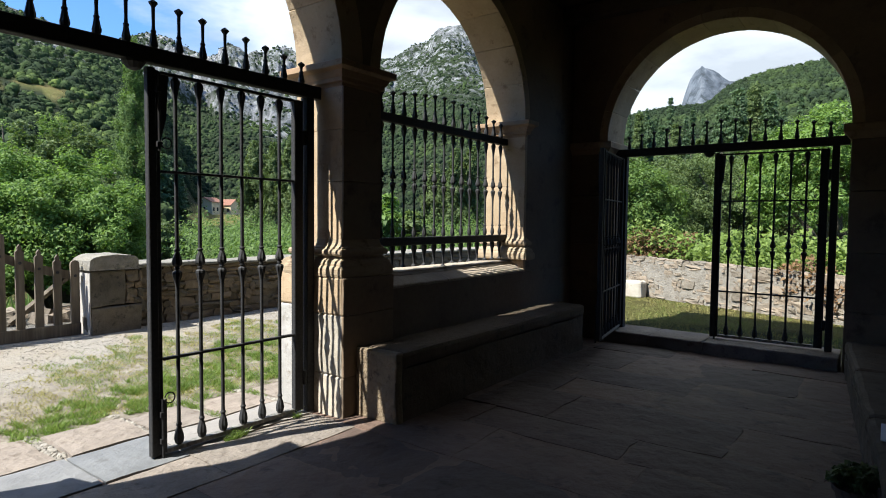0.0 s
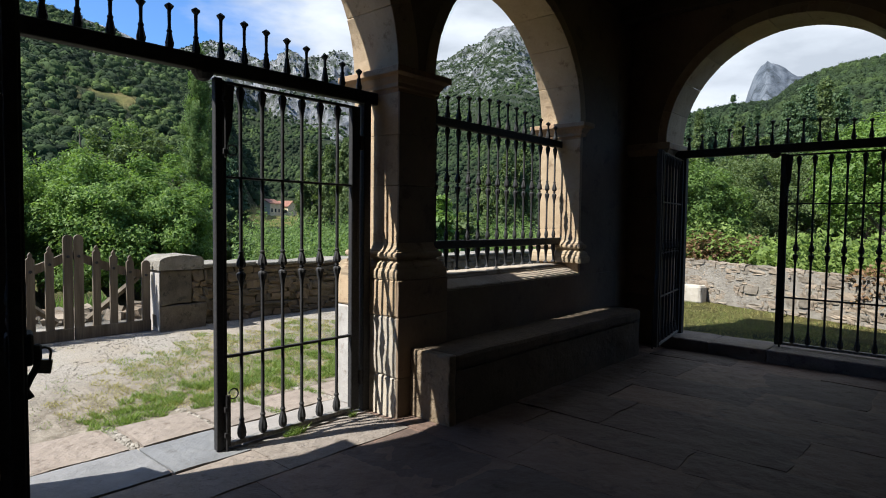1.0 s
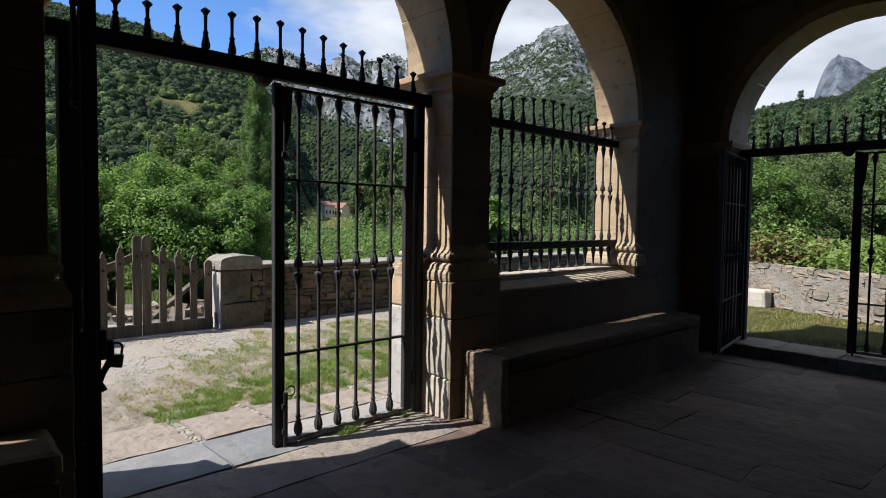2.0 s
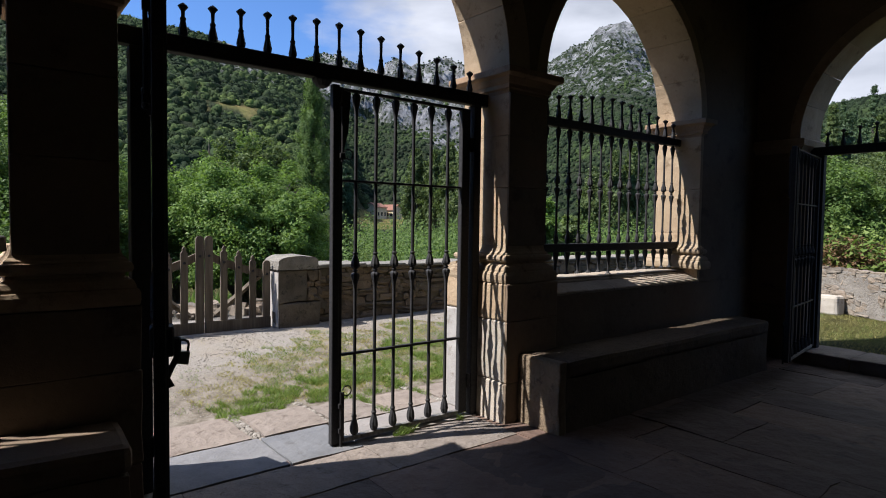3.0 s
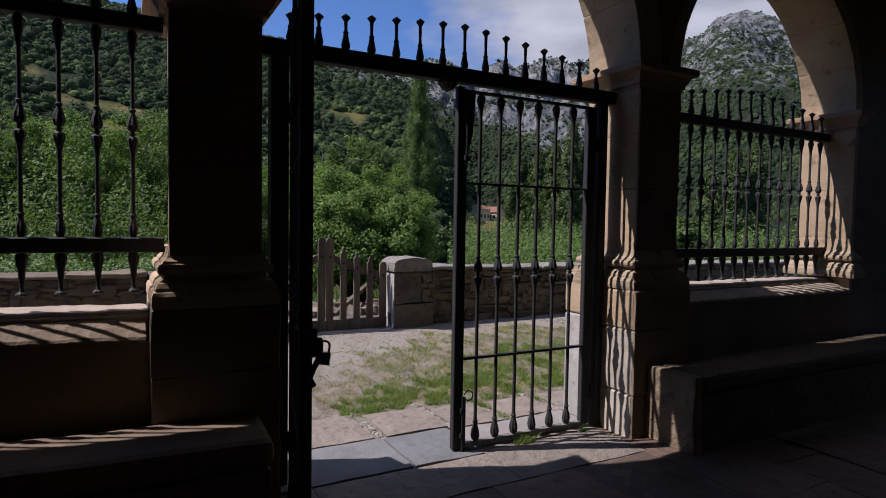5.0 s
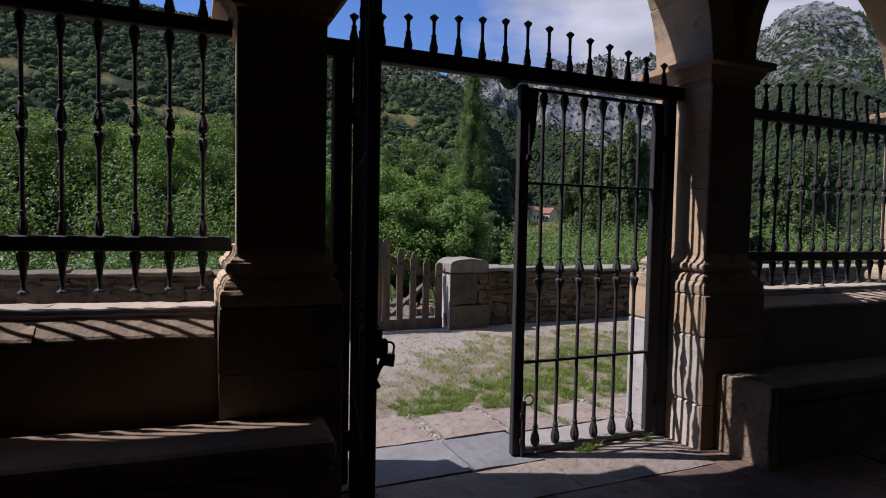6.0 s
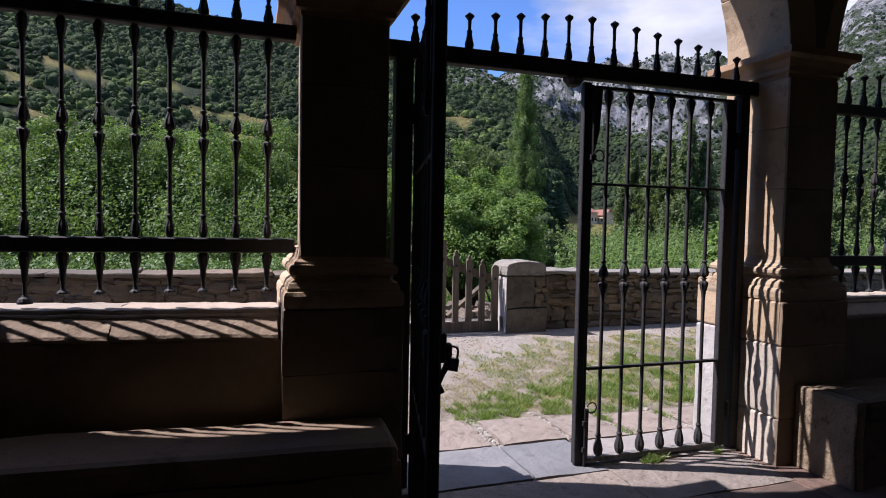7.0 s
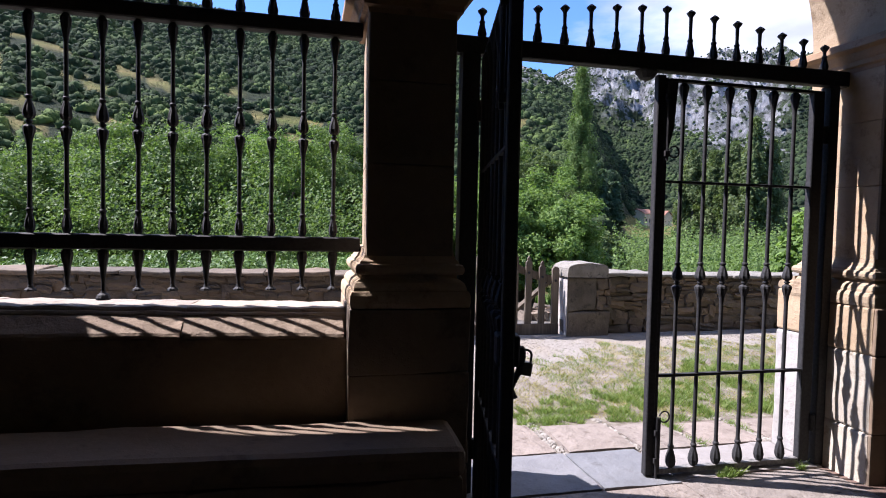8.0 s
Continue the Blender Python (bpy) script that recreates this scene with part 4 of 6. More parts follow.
def broadleaf(az, r, top, width, n, size, mat, label, seed, bottom=None, category="tree", name="tree", clumps=340):
    """A broad-crowned tree seen from the porch at a bearing and a distance."""
    rng = np.random.default_rng(seed)
    x, y, _ = polar(az, r)
    g0 = float(ground_z(np.array([x]), np.array([y]))[0])
    g = empty(name, pose(x, y, g0), label, category)
    low = (bottom if bottom is not None else g0 + 0.25 * (top - g0)) - g0
    high = top - g0
    cz, rz = (low + high) / 2, (high - low) / 2
    pts, nor, cc = tree_crown(rng, n, (0, 0, cz), (width / 2, width / 2, rz), clumps, width * 0.075)
    pts[:, 2] = np.maximum(pts[:, 2], 0.05)
    part("crown", leaf_mesh("crown", pts, nor, size, mat, rng), mat, g)
    bm = bmesh.new()
    t = 0.03 * high + 0.03 * width
    tube(bm, [(0, 0, -0.2), (0.03 * width, 0.02, low * 0.7 + 0.1), (-0.02 * width, 0.03, cz), (0.02, -0.03, cz + rz * 0.6)], [t, t * 0.8, t * 0.55, t * 0.15], 8)
    for i in range(0, len(cc), max(1, len(cc) // 14)):
        e = Vector(cc[i])
        s = Vector((0, 0, min(cz, max(low * 0.7, e.z - 0.4 * width))))
        tube(bm, [s, s.lerp(e, 0.5) + Vector((0, 0, 0.05 * width)), e], [t * 0.4, t * 0.25, t * 0.08], 5)
    part("trunk", bm, BARK, g)
    return g


def spire_tree(az, r, top, width, n, size, mat, label, seed, bottom=0.5, power=0.7, name="poplar"):
    """A slender tree: leaf tufts on upward limbs round a tall stem."""
    rng = np.random.default_rng(seed)
    x, y, _ = polar(az, r)
    g0 = float(ground_z(np.array([x]), np.array([y]))[0])
    g = empty(name, pose(x, y, g0), label, "tree")
    h = top - g0
    limbs = int(70 + 5 * h)
    f = rng.uniform(0, 1, limbs) ** 0.85
    a = rng.uniform(0, 2 * np.pi, limbs)
    prof = np.where(f < 0.15, 0.5 + 3.3 * f, (1 - f) ** power * 1.05) * rng.uniform(0.7, 1.2, limbs)
    k = rng.integers(0, limbs, n)
    t = rng.uniform(0.05, 1, n) ** 0.6
    rad = width / 2 * prof[k] * t
    swell = width * 0.055 * (1.25 - 0.6 * t)[:, None] * rng.normal(size=(n, 3)) * np.array((1, 1, 1.5 if power < 0.9 else 0.6))
    z = bottom + (h - bottom) * f[k] * 0.96 + rad * (1.3 if power < 0.9 else -0.35)
    pts = np.stack([rad * np.cos(a[k]), rad * np.sin(a[k]), z], axis=1) + swell
    pts[:, 2] = np.clip(pts[:, 2], 0.1, h)
    nor = np.stack([np.cos(a[k]), np.sin(a[k]), np.full(n, 0.6)], axis=1)
    part("crown", leaf_mesh("crown", pts, nor, size, mat, rng), mat, g)
    part("trunk", tube(bmesh.new(), [(0, 0, -0.3), (0.05, 0, h * 0.5), (0, 0.03, h * 0.95)], [0.02 * h + 0.05, 0.012 * h, 0.01], 7), BARK, g)
    return g


# ---------------------------------------------------------------- the land
PORCH = (-1.85, -3.0, 1.345)        # the hills' bearings and heights are reckoned from the porch


def smooth(a, b, v):
    t = np.clip((v - a) / (b - a), 0, 1)
    return t * t * (3 - 2 * t)


# each range: foot, distance, steepness, bearings, heights of its crest in degrees
NEAR_RANGE = (75, 430, 1.15, (20, 53, 58, 59.5, 61, 63, 65, 66.3, 68, 70, 73, 75, 78, 86, 90, 97, 112, 125, 150, 200), (0, 0, 0, 2, 6.5, 10.3, 12.7, 13.4, 14.2, 14.9, 15.6, 16.1, 16.4, 17.0, 17.2, 17.9, 18.8, 18, 12, 3))
CRAG_RANGE = (235, 800, 1.12, (8, 18, 22, 27, 30, 33, 34.2, 35.2, 36.5, 37.3, 37.9, 38.4, 40.5, 41.7, 43, 45, 47, 51, 52.4, 55, 56.8, 58.3, 60, 61.5, 63.2, 64.4, 66, 69, 76, 90), (0, 5, 8, 12, 14.5, 17.0, 17.6, 17.9, 17.9, 17.7, 17.2, 16.5, 15.8, 14.9, 15.0, 14.5, 14.2, 13.9, 14.5, 14.4, 14.3, 13.8, 14.3, 14.8, 15.2, 14.8, 14.2, 12, 8, 2))
SUMMIT_RANGE = (900, 1550, 1.0, (4, 8, 10.5, 11.5, 12.3, 12.9, 13.6, 14.0, 14.35, 14.6, 15.0, 15.5, 17, 22), (7, 10.5, 11.6, 12.1, 12.6, 12.95, 13.3, 12.9, 12.5, 12.2, 10.9, 9.0, 7.0, 3))
EAST_RANGE = (38, 260, 1.05, (-60, -40, -10, 0, 5, 7, 9, 10.2, 11.5, 12.6, 13.4, 15, 16.5, 18, 21, 25, 31), (4, 9, 13.6, 13.2, 12.9, 12.8, 12.5, 12.1, 11.6, 10.7, 10.3, 10.3, 10.2, 9.9, 9.2, 6, 0))
RANGES = (NEAR_RANGE, CRAG_RANGE, SUMMIT_RANGE, EAST_RANGE)


def hill_noise(x, y, z, octaves=((0.013, 1.0), (0.031, 0.5), (0.075, 0.25))):
    out = np.zeros(len(x))
    for f, a in octaves:
        out += a * np.array([noise.noise((px * f, py * f, 3.7)) for px, py in zip(x, y)])
    return out


def ground_z(x, y, rough=False):
    near = -0.035 + 0.24 * smooth(0.4, 3.0, y)
    near = np.where((x > 5.2) & (y < 2.6), near * smooth(-0.5, 2.6, y) + (1 - smooth(-0.5, 2.6, y)) * (-0.035 - 0.035 * smooth(5.2, 6.0, x)), near)
    near = np.where((y < 0.32) & (x < 5.3) & (x > -6.1), -0.14, near)
    past = np.maximum(y - 3.5, x - 10.75 - 0.405 * (y - 3.1))
    base = near - 2.3 * smooth(0.0, 15.0, past)
    dx, dy = x - PORCH[0], y - PORCH[1]
    r, az = np.hypot(dx, dy), np.degrees(np.arctan2(dy, dx))
    az = np.where(az < -90, az + 360, az)
    base = base + 4.6 * smooth(55, 240, r)
    z = base.copy()
    crest = np.zeros_like(z)
    for foot, dist, p, bearings, heights in RANGES:
        top = PORCH[2] + dist * np.tan(np.radians(np.interp(az, bearings, heights, left=0, right=0)))
        up = np.clip((r - foot) / (dist - foot), 0, 1) ** p
        back = np.clip(1 - (r - dist) / dist * 1.6, 0.2, 1)
        zi = np.where(r < dist, base + np.maximum(top - base, 0) * up, np.maximum(top, base) * back)
        crest = np.where(zi > z, up, crest)
        z = np.maximum(z, zi)
    if rough:
        far = r > 80
        add = np.zeros_like(z)
        n1 = hill_noise(x[far], y[far], 0)
        rr = r[far]
        cliff = smooth(44, 48, az[far]) * (1 - smooth(61, 65, az[far])) * smooth(420, 520, rr)
        cliff = np.maximum(cliff, 0.45 * smooth(500, 620, rr) * (az[far] < 46))
        ridged = np.array([1 - abs(noise.noise((px * 0.021, py * 0.021, 9.1))) * 2 - abs(noise.noise((px * 0.055, py * 0.055, 2.1))) * 1.1 - abs(noise.noise((px * 0.12, py * 0.12, 4.4))) * 0.6 for px, py in zip(x[far], y[far])])
        add[far] = cliff * (ridged - 0.2) * np.where(rr > 1200, 34.0, 14.0) * np.where(crest[far] > 0.97, 0.4, 1.0) + n1 * np.clip((rr - 80) / 300, 0, 1) * (0.008 * rr + 1.0) * np.where(crest[far] > 0.93, 0.55, 1.6)
        zf = z[far]
        step = ledge(x[far], y[far], zf)
        add[far] += cliff * 27.0 * (smooth(0.72, 1.0, step) - step + 0.35) * np.where(crest[far] > 0.93, 0.25, 1.0) * (rr < 1000)
        z = z + add
    return z


# sloping fields cleared from the wood: bearing and height of both ends, half height
FIELDS = ((109.7, 11.25, 106.4, 10.6, 0.26), (105.4, 12.2, 101.2, 11.2, 0.34), (112.8, 9.0, 104.2, 8.0, 0.26), (112.8, 7.0, 109.0, 6.75, 0.36), (95.6, 9.75, 88.8, 9.1, 0.24),
          (96.9, 11.4, 92.9, 11.55, 0.14), (92.4, 7.8, 89.4, 7.5, 0.2), (112.8, 13.8, 109.0, 13.1, 0.2), (73.4, 10.15, 69.0, 9.9, 0.25), (70.6, 9.8, 69.6, 9.2, 0.24), (118.8, 12.0, 113.8, 11.6, 0.5))


def field_reach(az, el, a0, e0, a1, e1, half):
    """Below 1 inside a field."""
    t = np.clip((az - a0) / (a1 - a0), 0, 1)
    wob = 1 + 0.3 * np.sin(az * 2.3 + e0 * 5) + 0.2 * np.sin(az * 5.1 + e1)
    return np.hypot((el - e0 - (e1 - e0) * t) / (half * wob), (az - a0 - (a1 - a0) * t) / (1.2 * half))


def ledge(x, y, z):
    """How far up its cliff a place on the crags lies, 0 at the ledge's back and 1 at the next brink."""
    f = z / 34 + 1.5 * np.array([noise.noise((a * 0.006, b * 0.006, 5.2)) + 0.35 * noise.noise((a * 0.03, b * 0.03, 1.2)) for a, b in zip(x, y)])
    return f - np.floor(f)


def build_ground():
    az = np.concatenate([np.arange(-12, 22, 0.45), np.arange(22, 68, 0.2), np.arange(68, 122, 0.45), np.arange(122, 348, 6.0)])
    r = [0.25]
    while r[-1] < 100:
        r.append(r[-1] * 1.068)
    r = np.array(r + list(np.arange(108, 430, 9.0)) + list(np.arange(430, 860, 4.5)) + list(np.arange(880, 1500, 40)) + list(np.arange(1500, 1620, 12)) + [1700, 2000, 2600, 3600])
    A, R = np.meshgrid(np.radians(az), r)
    X, Y = (R * np.cos(A) + PORCH[0]).ravel(), (R * np.sin(A) + PORCH[1]).ravel()
    Z = ground_z(X, Y, True)
    na, nr = len(az), len(r)
    i, j = np.meshgrid(np.arange(nr - 1), np.arange(na), indexing="ij")
    j2 = (j + 1) % na
    f = np.stack([i * na + j, i * na + j2, (i + 1) * na + j2, (i + 1) * na + j], axis=-1).reshape(-1, 4)
    me = bpy.data.meshes.new("ground")
    me.from_pydata(np.stack([X, Y, Z], axis=1).tolist(), [], f.tolist())
    me.polygons.foreach_set("use_smooth", [True] * len(me.polygons))
    # masks: bare rock, meadow, gravel
    AZ, RR = np.degrees(A).ravel(), R.ravel()
    EL = np.degrees(np.arctan2(Z - PORCH[2], RR))
    rock = smooth(400, 560, RR) * (0.22 + 0.38 * smooth(9, 15.5, EL))
    rock = np.maximum(rock, 1.02 * smooth(46, 49, AZ) * (1 - smooth(62, 65, AZ)) * smooth(-0.8, 0.9, EL - 7.0 - 0.42 * (AZ - 51.5)) * (RR > 300))
    rock = np.maximum(rock, 0.95 * smooth(16.0, 17.0, EL) * (AZ < 45) * (RR > 500))
    rock = np.maximum(rock, 0.8 * smooth(11.4, 12.8, EL) * smooth(62, 65, AZ) * (1 - smooth(71, 74, AZ)))
    rock = np.maximum(rock, 1.0 * (RR > 1100))
    rock *= RR > 200
    hi = RR > 300
    st = ledge(X[hi], Y[hi], Z[hi])
    rock[hi] *= 0.62 + 0.5 * smooth(0.25, 0.6, np.abs(st - 0.35))
    rock = np.clip(rock, 0, 1)
    mead = np.zeros_like(rock)
    for f in FIELDS:
        mead = np.maximum(mead, 1 - smooth(0.8, 1.15, field_reach(AZ, EL, *f)))
    mead *= (RR > 90) & (RR < 470)
    mead = np.maximum(mead, (RR > 110) & (RR < 245) & (AZ > 54.8) & (AZ < 61.5) & (EL < 1.0))
    mead = np.maximum(mead, 0.8 * ((RR > 9) & (RR < 60)))
    gravel = 1 - smooth(7.2, 8.6, RR) * ((Y > 3.6) | (X > 5))
    gravel *= RR < 40
    earth = smooth(-1.3, -0.5, X) * (1 - smooth(1.3, 2.1, Y - 0.5 * np.clip(X, 0, 1.2))) * (RR < 9)
    earth = np.maximum(earth, (X > 5.2) & (RR < 14))
    col = me.color_attributes.new("cover", "FLOAT_COLOR", "POINT")
    col.data.foreach_set("color", np.stack([rock, mead, gravel, earth], axis=1).astype(np.float32).ravel())
    me.materials.append(GROUND)
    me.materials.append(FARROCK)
    # faces beyond 900 m take the rock colour with haze painted in
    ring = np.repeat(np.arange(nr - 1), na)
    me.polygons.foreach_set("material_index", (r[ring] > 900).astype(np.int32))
    tagged(new("ground", me), "gravel yard running out to wooded limestone hills", "ground", kind="structure")


build_ground()


# woods and scrub on the slopes: many small crowns, each a core with tufts of foliage over it
def crown_shapes(tufts, core, count, rng):
    out = []
    for k in range(count):
        bm = bmesh.new()
        bmesh.ops.create_icosphere(bm, subdivisions=core, radius=0.80)
        for v in bm.verts:
            v.co *= 1 + 0.5 * noise.noise(v.co * 1.7 + Vector((k * 5.3, 0, 0))) + 0.36 * noise.noise(v.co * 4.1 + Vector((0, k * 3.7, 0)))
        bmesh.ops.delete(bm, geom=[v for v in bm.verts if v.co.z < -0.55], context="VERTS")
        bm.verts.index_update()
        v0 = np.array([v.co for v in bm.verts]) * np.array((1, 1, 0.9))
        f0 = np.array([[v.index for v in f.verts] for f in bm.faces])
        bm.free()
        d = rng.normal(size=(tufts, 3))
        d[:, 2] = np.abs(d[:, 2]) * 1.0 - 0.3
        d /= np.linalg.norm(d, axis=1, keepdims=True)
        lobe = np.array([0.5 * noise.noise(Vector(t) * 1.7 * 0.80 + Vector((k * 5.3, 0, 0))) for t in d])[:, None]
        c = d * (0.84 + lobe + 0.16 * rng.uniform(-0.6, 1, (tufts, 1))) * np.array((1, 1, 0.95))
        nn = d + rng.normal(size=(tufts, 3)) * 0.3
        nn /= np.linalg.norm(nn, axis=1, keepdims=True)
        u = np.cross(nn, rng.normal(size=(tufts, 3)))
        u /= np.linalg.norm(u, axis=1, keepdims=True)
        w = np.cross(nn, u)
        s = rng.uniform(0.07, 0.17, (tufts, 1))
        q = np.stack([c - u * s * 0.8 - w * s * 0.9, c + u * s * 1.2 + nn * s * 0.2, c - u * s * 0.8 + w * s * 0.9], axis=1).reshape(-1, 3)
        tri = np.arange(tufts)[:, None] * 3 + len(v0) + np.array([[0, 1, 2]])
        out.append((np.concatenate([v0, q]), np.concatenate([f0, tri])))
    return out


def woods(name, n, az0, az1, r0, r1, size, tufts, core, seed, keep, label, tone=1.0):
    rng = np.random.default_rng(seed)
    a = rng.uniform(az0, az1, n)
    r = np.sqrt(rng.uniform(r0 * r0, r1 * r1, n))
    x, y = r * np.cos(np.radians(a)) + PORCH[0], r * np.sin(np.radians(a)) + PORCH[1]
    z = ground_z(x, y, True)
    el = np.degrees(np.arctan2(z - PORCH[2], r))
    ok = keep(a, r, el, rng.uniform(0, 1, n), x, y)
    x, y, z, a, r = x[ok], y[ok], z[ok], a[ok], r[ok]
    shapes = crown_shapes(tufts, core, 9, rng)
    V, F, own, base = [], [], [], 0
    for k in range(len(x)):
        v, f = shapes[k % 9]
        s = size * rng.uniform(0.42, 1.0) * rng.uniform(0.75, 1.3) * (1.2 - 0.35 * r[k] / r1)
        ang = rng.uniform(0, 6.28)
        c, sn = math.cos(ang), math.sin(ang)
        w = np.stack([v[:, 0] * c - v[:, 1] * sn, v[:, 0] * sn + v[:, 1] * c, v[:, 2] * rng.uniform(0.75, 1.5) + 0.25], axis=1) * s * np.array((rng.uniform(0.85, 1.3), rng.uniform(0.85, 1.2), 1.0))
        V.append(w + np.array((x[k], y[k], z[k])))
        F.append(f + base)
        own.append(np.full(len(v), tone * rng.uniform(0, 1)))
        base += len(v)
    V, F = np.concatenate(V), np.concatenate(F)
    me = bpy.data.meshes.new(name)
    me.vertices.add(len(V))
    me.vertices.foreach_set("co", V.astype(np.float32).ravel())
    me.loops.add(len(F) * 3)
    me.loops.foreach_set("vertex_index", F.astype(np.int32).ravel())
    me.polygons.add(len(F))
    me.polygons.foreach_set("loop_start", np.arange(len(F), dtype=np.int32) * 3)
    me.update(calc_edges=True)
    me.attributes.new("own", "FLOAT", "POINT").data.foreach_set("value", np.concatenate(own).astype(np.float32))
    me.materials.append(WOODLAND)
    tagged(new(name, me), label, "woodland", kind="stuff")


def in_meadow(a, el, r):
    hit = np.zeros(len(a), bool)
    for f in FIELDS:
        for k in (0.1, 0.35, 0.6):
            hit |= field_reach(a, el + k * 175 / r, *f) < 1.0
    return hit


woods("near_woods", 6000, 39, 124, 85, 210, 1.9, 56, 2, 11, lambda a, r, el, u, x, y: ~in_meadow(a, el, r) & ~((a > 54.8) & (a < 61.5)) & (u < 0.92), "dense mixed wood on the lower slope")
woods("hill_woods", 17000, 59, 124, 210, 440, 2.25, 34, 1, 12, lambda a, r, el, u, x, y: ~in_meadow(a, el, r) & (u < np.where((a < 73) & (el > 12.0), 0.25, 0.96)), "dense green wood and scrub covering the hillside", 0.85)
woods("crag_scrub", 36000, 21, 67, 240, 830, 1.75, 7, 1, 13, lambda a, r, el, u, x, y: (u < np.where(el > 16.6, 0.08, np.where((r > 430) & (a < 45), 0.45, np.where(r > 500, 0.6, 0.97)))) & ~((a > 47) & (a < 63) & (el > 6.9 + 0.42 * (a - 51.5)) & (u > 0.42)), "scattered scrub on the limestone crags", 0.55)
woods("east_woods", 8600, -12, 25, 45, 270, 1.2, 30, 1, 14, lambda a, r, el, u, x, y: u < 0.97, "green wood on the steep eastern slope", 0.42)


# ---------------------------------------------------------------- yard walls
def stone_shapes(count, seed):
    """A few rough stone shapes in a unit box, 48 triangles each."""
    rng = np.random.default_rng(seed)
    out = []
    for k in range(count):
        bm = bmesh.new()
        bmesh.ops.create_cube(bm, size=1.0)
        bmesh.ops.subdivide_edges(bm, edges=bm.edges[:], cuts=1, use_grid_fill=True)
        skew = rng.uniform(-0.22, 0.22, 4)
        for v in bm.verts:
            c = v.co.copy()
            edge = sum(abs(t) > 0.45 for t in c)
            v.co = c * (1.0 if edge < 2 else 0.97 if edge == 2 else 0.93)
            v.co.z += skew[0] * c.x * abs(c.z) * 2 + skew[1] * c.x * 0.5
            v.co.x += skew[2] * c.z * 0.8 + skew[3] * c.x * c.z
            v.co += Vector(rng.uniform(-0.075, 0.075, 3))
        out.append(bm)
    return out


RUBBLE_MESH = [mesh_of("stone", b, RUBBLE) for b in stone_shapes(12, 5)]
DARK_MESH = [mesh_of("stone", b, DARKRUBBLE) for b in stone_shapes(12, 8)]
PALE_MESH = [mesh_of("stone", b, PALERUBBLE) for b in stone_shapes(12, 6)]


def rubble_wall(name, p, q, h0, h1, thick, meshes, label, seed, courses, length, coping, mortar=MORTAR, depth=0.035):
    """A dry-looking rubble wall from p to q, its inner face towards the porch."""
    rng = random.Random(seed)
    p, q = Vector((*p, 0)), Vector((*q, 0))
    d = (q - p).normalized()
    out = Vector((-d.y, d.x, 0))
    L = (q - p).length
    ang = math.atan2(d.y, d.x)
    w = tagged(new(name), label, "wall", kind="structure")
    w.matrix_world = Matrix.Translation(p) @ Matrix.Rotation(ang, 4, "Z")
    gz = lambda s: float(ground_z(np.array([(p + d * s).x]), np.array([(p + d * s - out * 0.05).y]))[0])
    top = lambda s: h0 + (h1 - h0) * s / L
    bm = bmesh.new()
    k = int(L / 0.5) + 1
    rings = []
    for i in range(k + 1):
        s = L * i / k
        rings.append([bm.verts.new(c) for c in ((s, depth, gz(s) - 0.25), (s, thick, gz(s) - 1.2), (s, thick, top(s) - 0.04), (s, depth, top(s) - 0.04))])
    for a, b in zip(rings, rings[1:]):
        for i in range(4):
            bm.faces.new((a[i], a[(i + 1) % 4], b[(i + 1) % 4], b[i]))
    bm.faces.new(rings[0]), bm.faces.new(rings[-1])
    bmesh.ops.recalc_face_normals(bm, faces=bm.faces[:])
    part("mortar", bm, mortar, w)
    for c in range(courses):
        s = rng.uniform(-0.1, 0)
        while s < L:
            ln = length * rng.choice((0.45, 0.7, 0.9, 1.1, 1.4, 1.9)) * rng.uniform(0.85, 1.15)
            mid = min(max(s + ln / 2, 0), L)
            g, t = gz(mid), top(mid) - (0.032 if coping else 0.0)
            hgt = (t - g) / courses
            z = g + (c + 0.5) * hgt
            e0, e1 = max(s, 0.0), min(s + ln, L)
            z += hgt * 0.45 * noise.noise((s * 1.7, c * 0.6, seed)) * (0 if c in (0, courses - 1) else 1)
            cells = [(0.0, 1.0)] if rng.random() < 0.72 else [(-0.25, 0.52), (0.27, 0.5)]
            for dz, dh in cells if e1 - e0 > 0.03 else ():
                o = new("stone", rng.choice(meshes))
                o.parent = w
                tall = 1.45 if len(cells) == 1 and rng.random() < 0.12 and 0 < c < courses - 1 else 1.0
                o.matrix_basis = pose((e0 + e1) / 2, 0.075 + rng.uniform(-0.012, 0.008) - (0.012 if tall > 1 else 0), z + dz * hgt, rng.uniform(-5, 5), rng.uniform(-7, 7), rng.uniform(-5, 5) + rng.choice((0, 180))) @ Matrix.Diagonal(((e1 - e0) * rng.uniform(0.9, 1.05), 0.14 + rng.uniform(-0.015, 0.03), hgt * dh * tall * rng.uniform(0.85, 1.08), 1))
            s += ln
    if coping:
        s = 0.0
        while s < L - 0.05:
            ln = min(rng.uniform(0.35, 0.75), L - s)
            o = worn_block(s + 0.004, s + ln - 0.004, -0.03, thick + 0.03, top(s) - 0.036, top(s) + rng.uniform(-0.008, 0.012), 0.012, 0.02, rng.randrange(99), 0.15)
            part("coping_stone", o, coping, w)
            s += ln
    return w


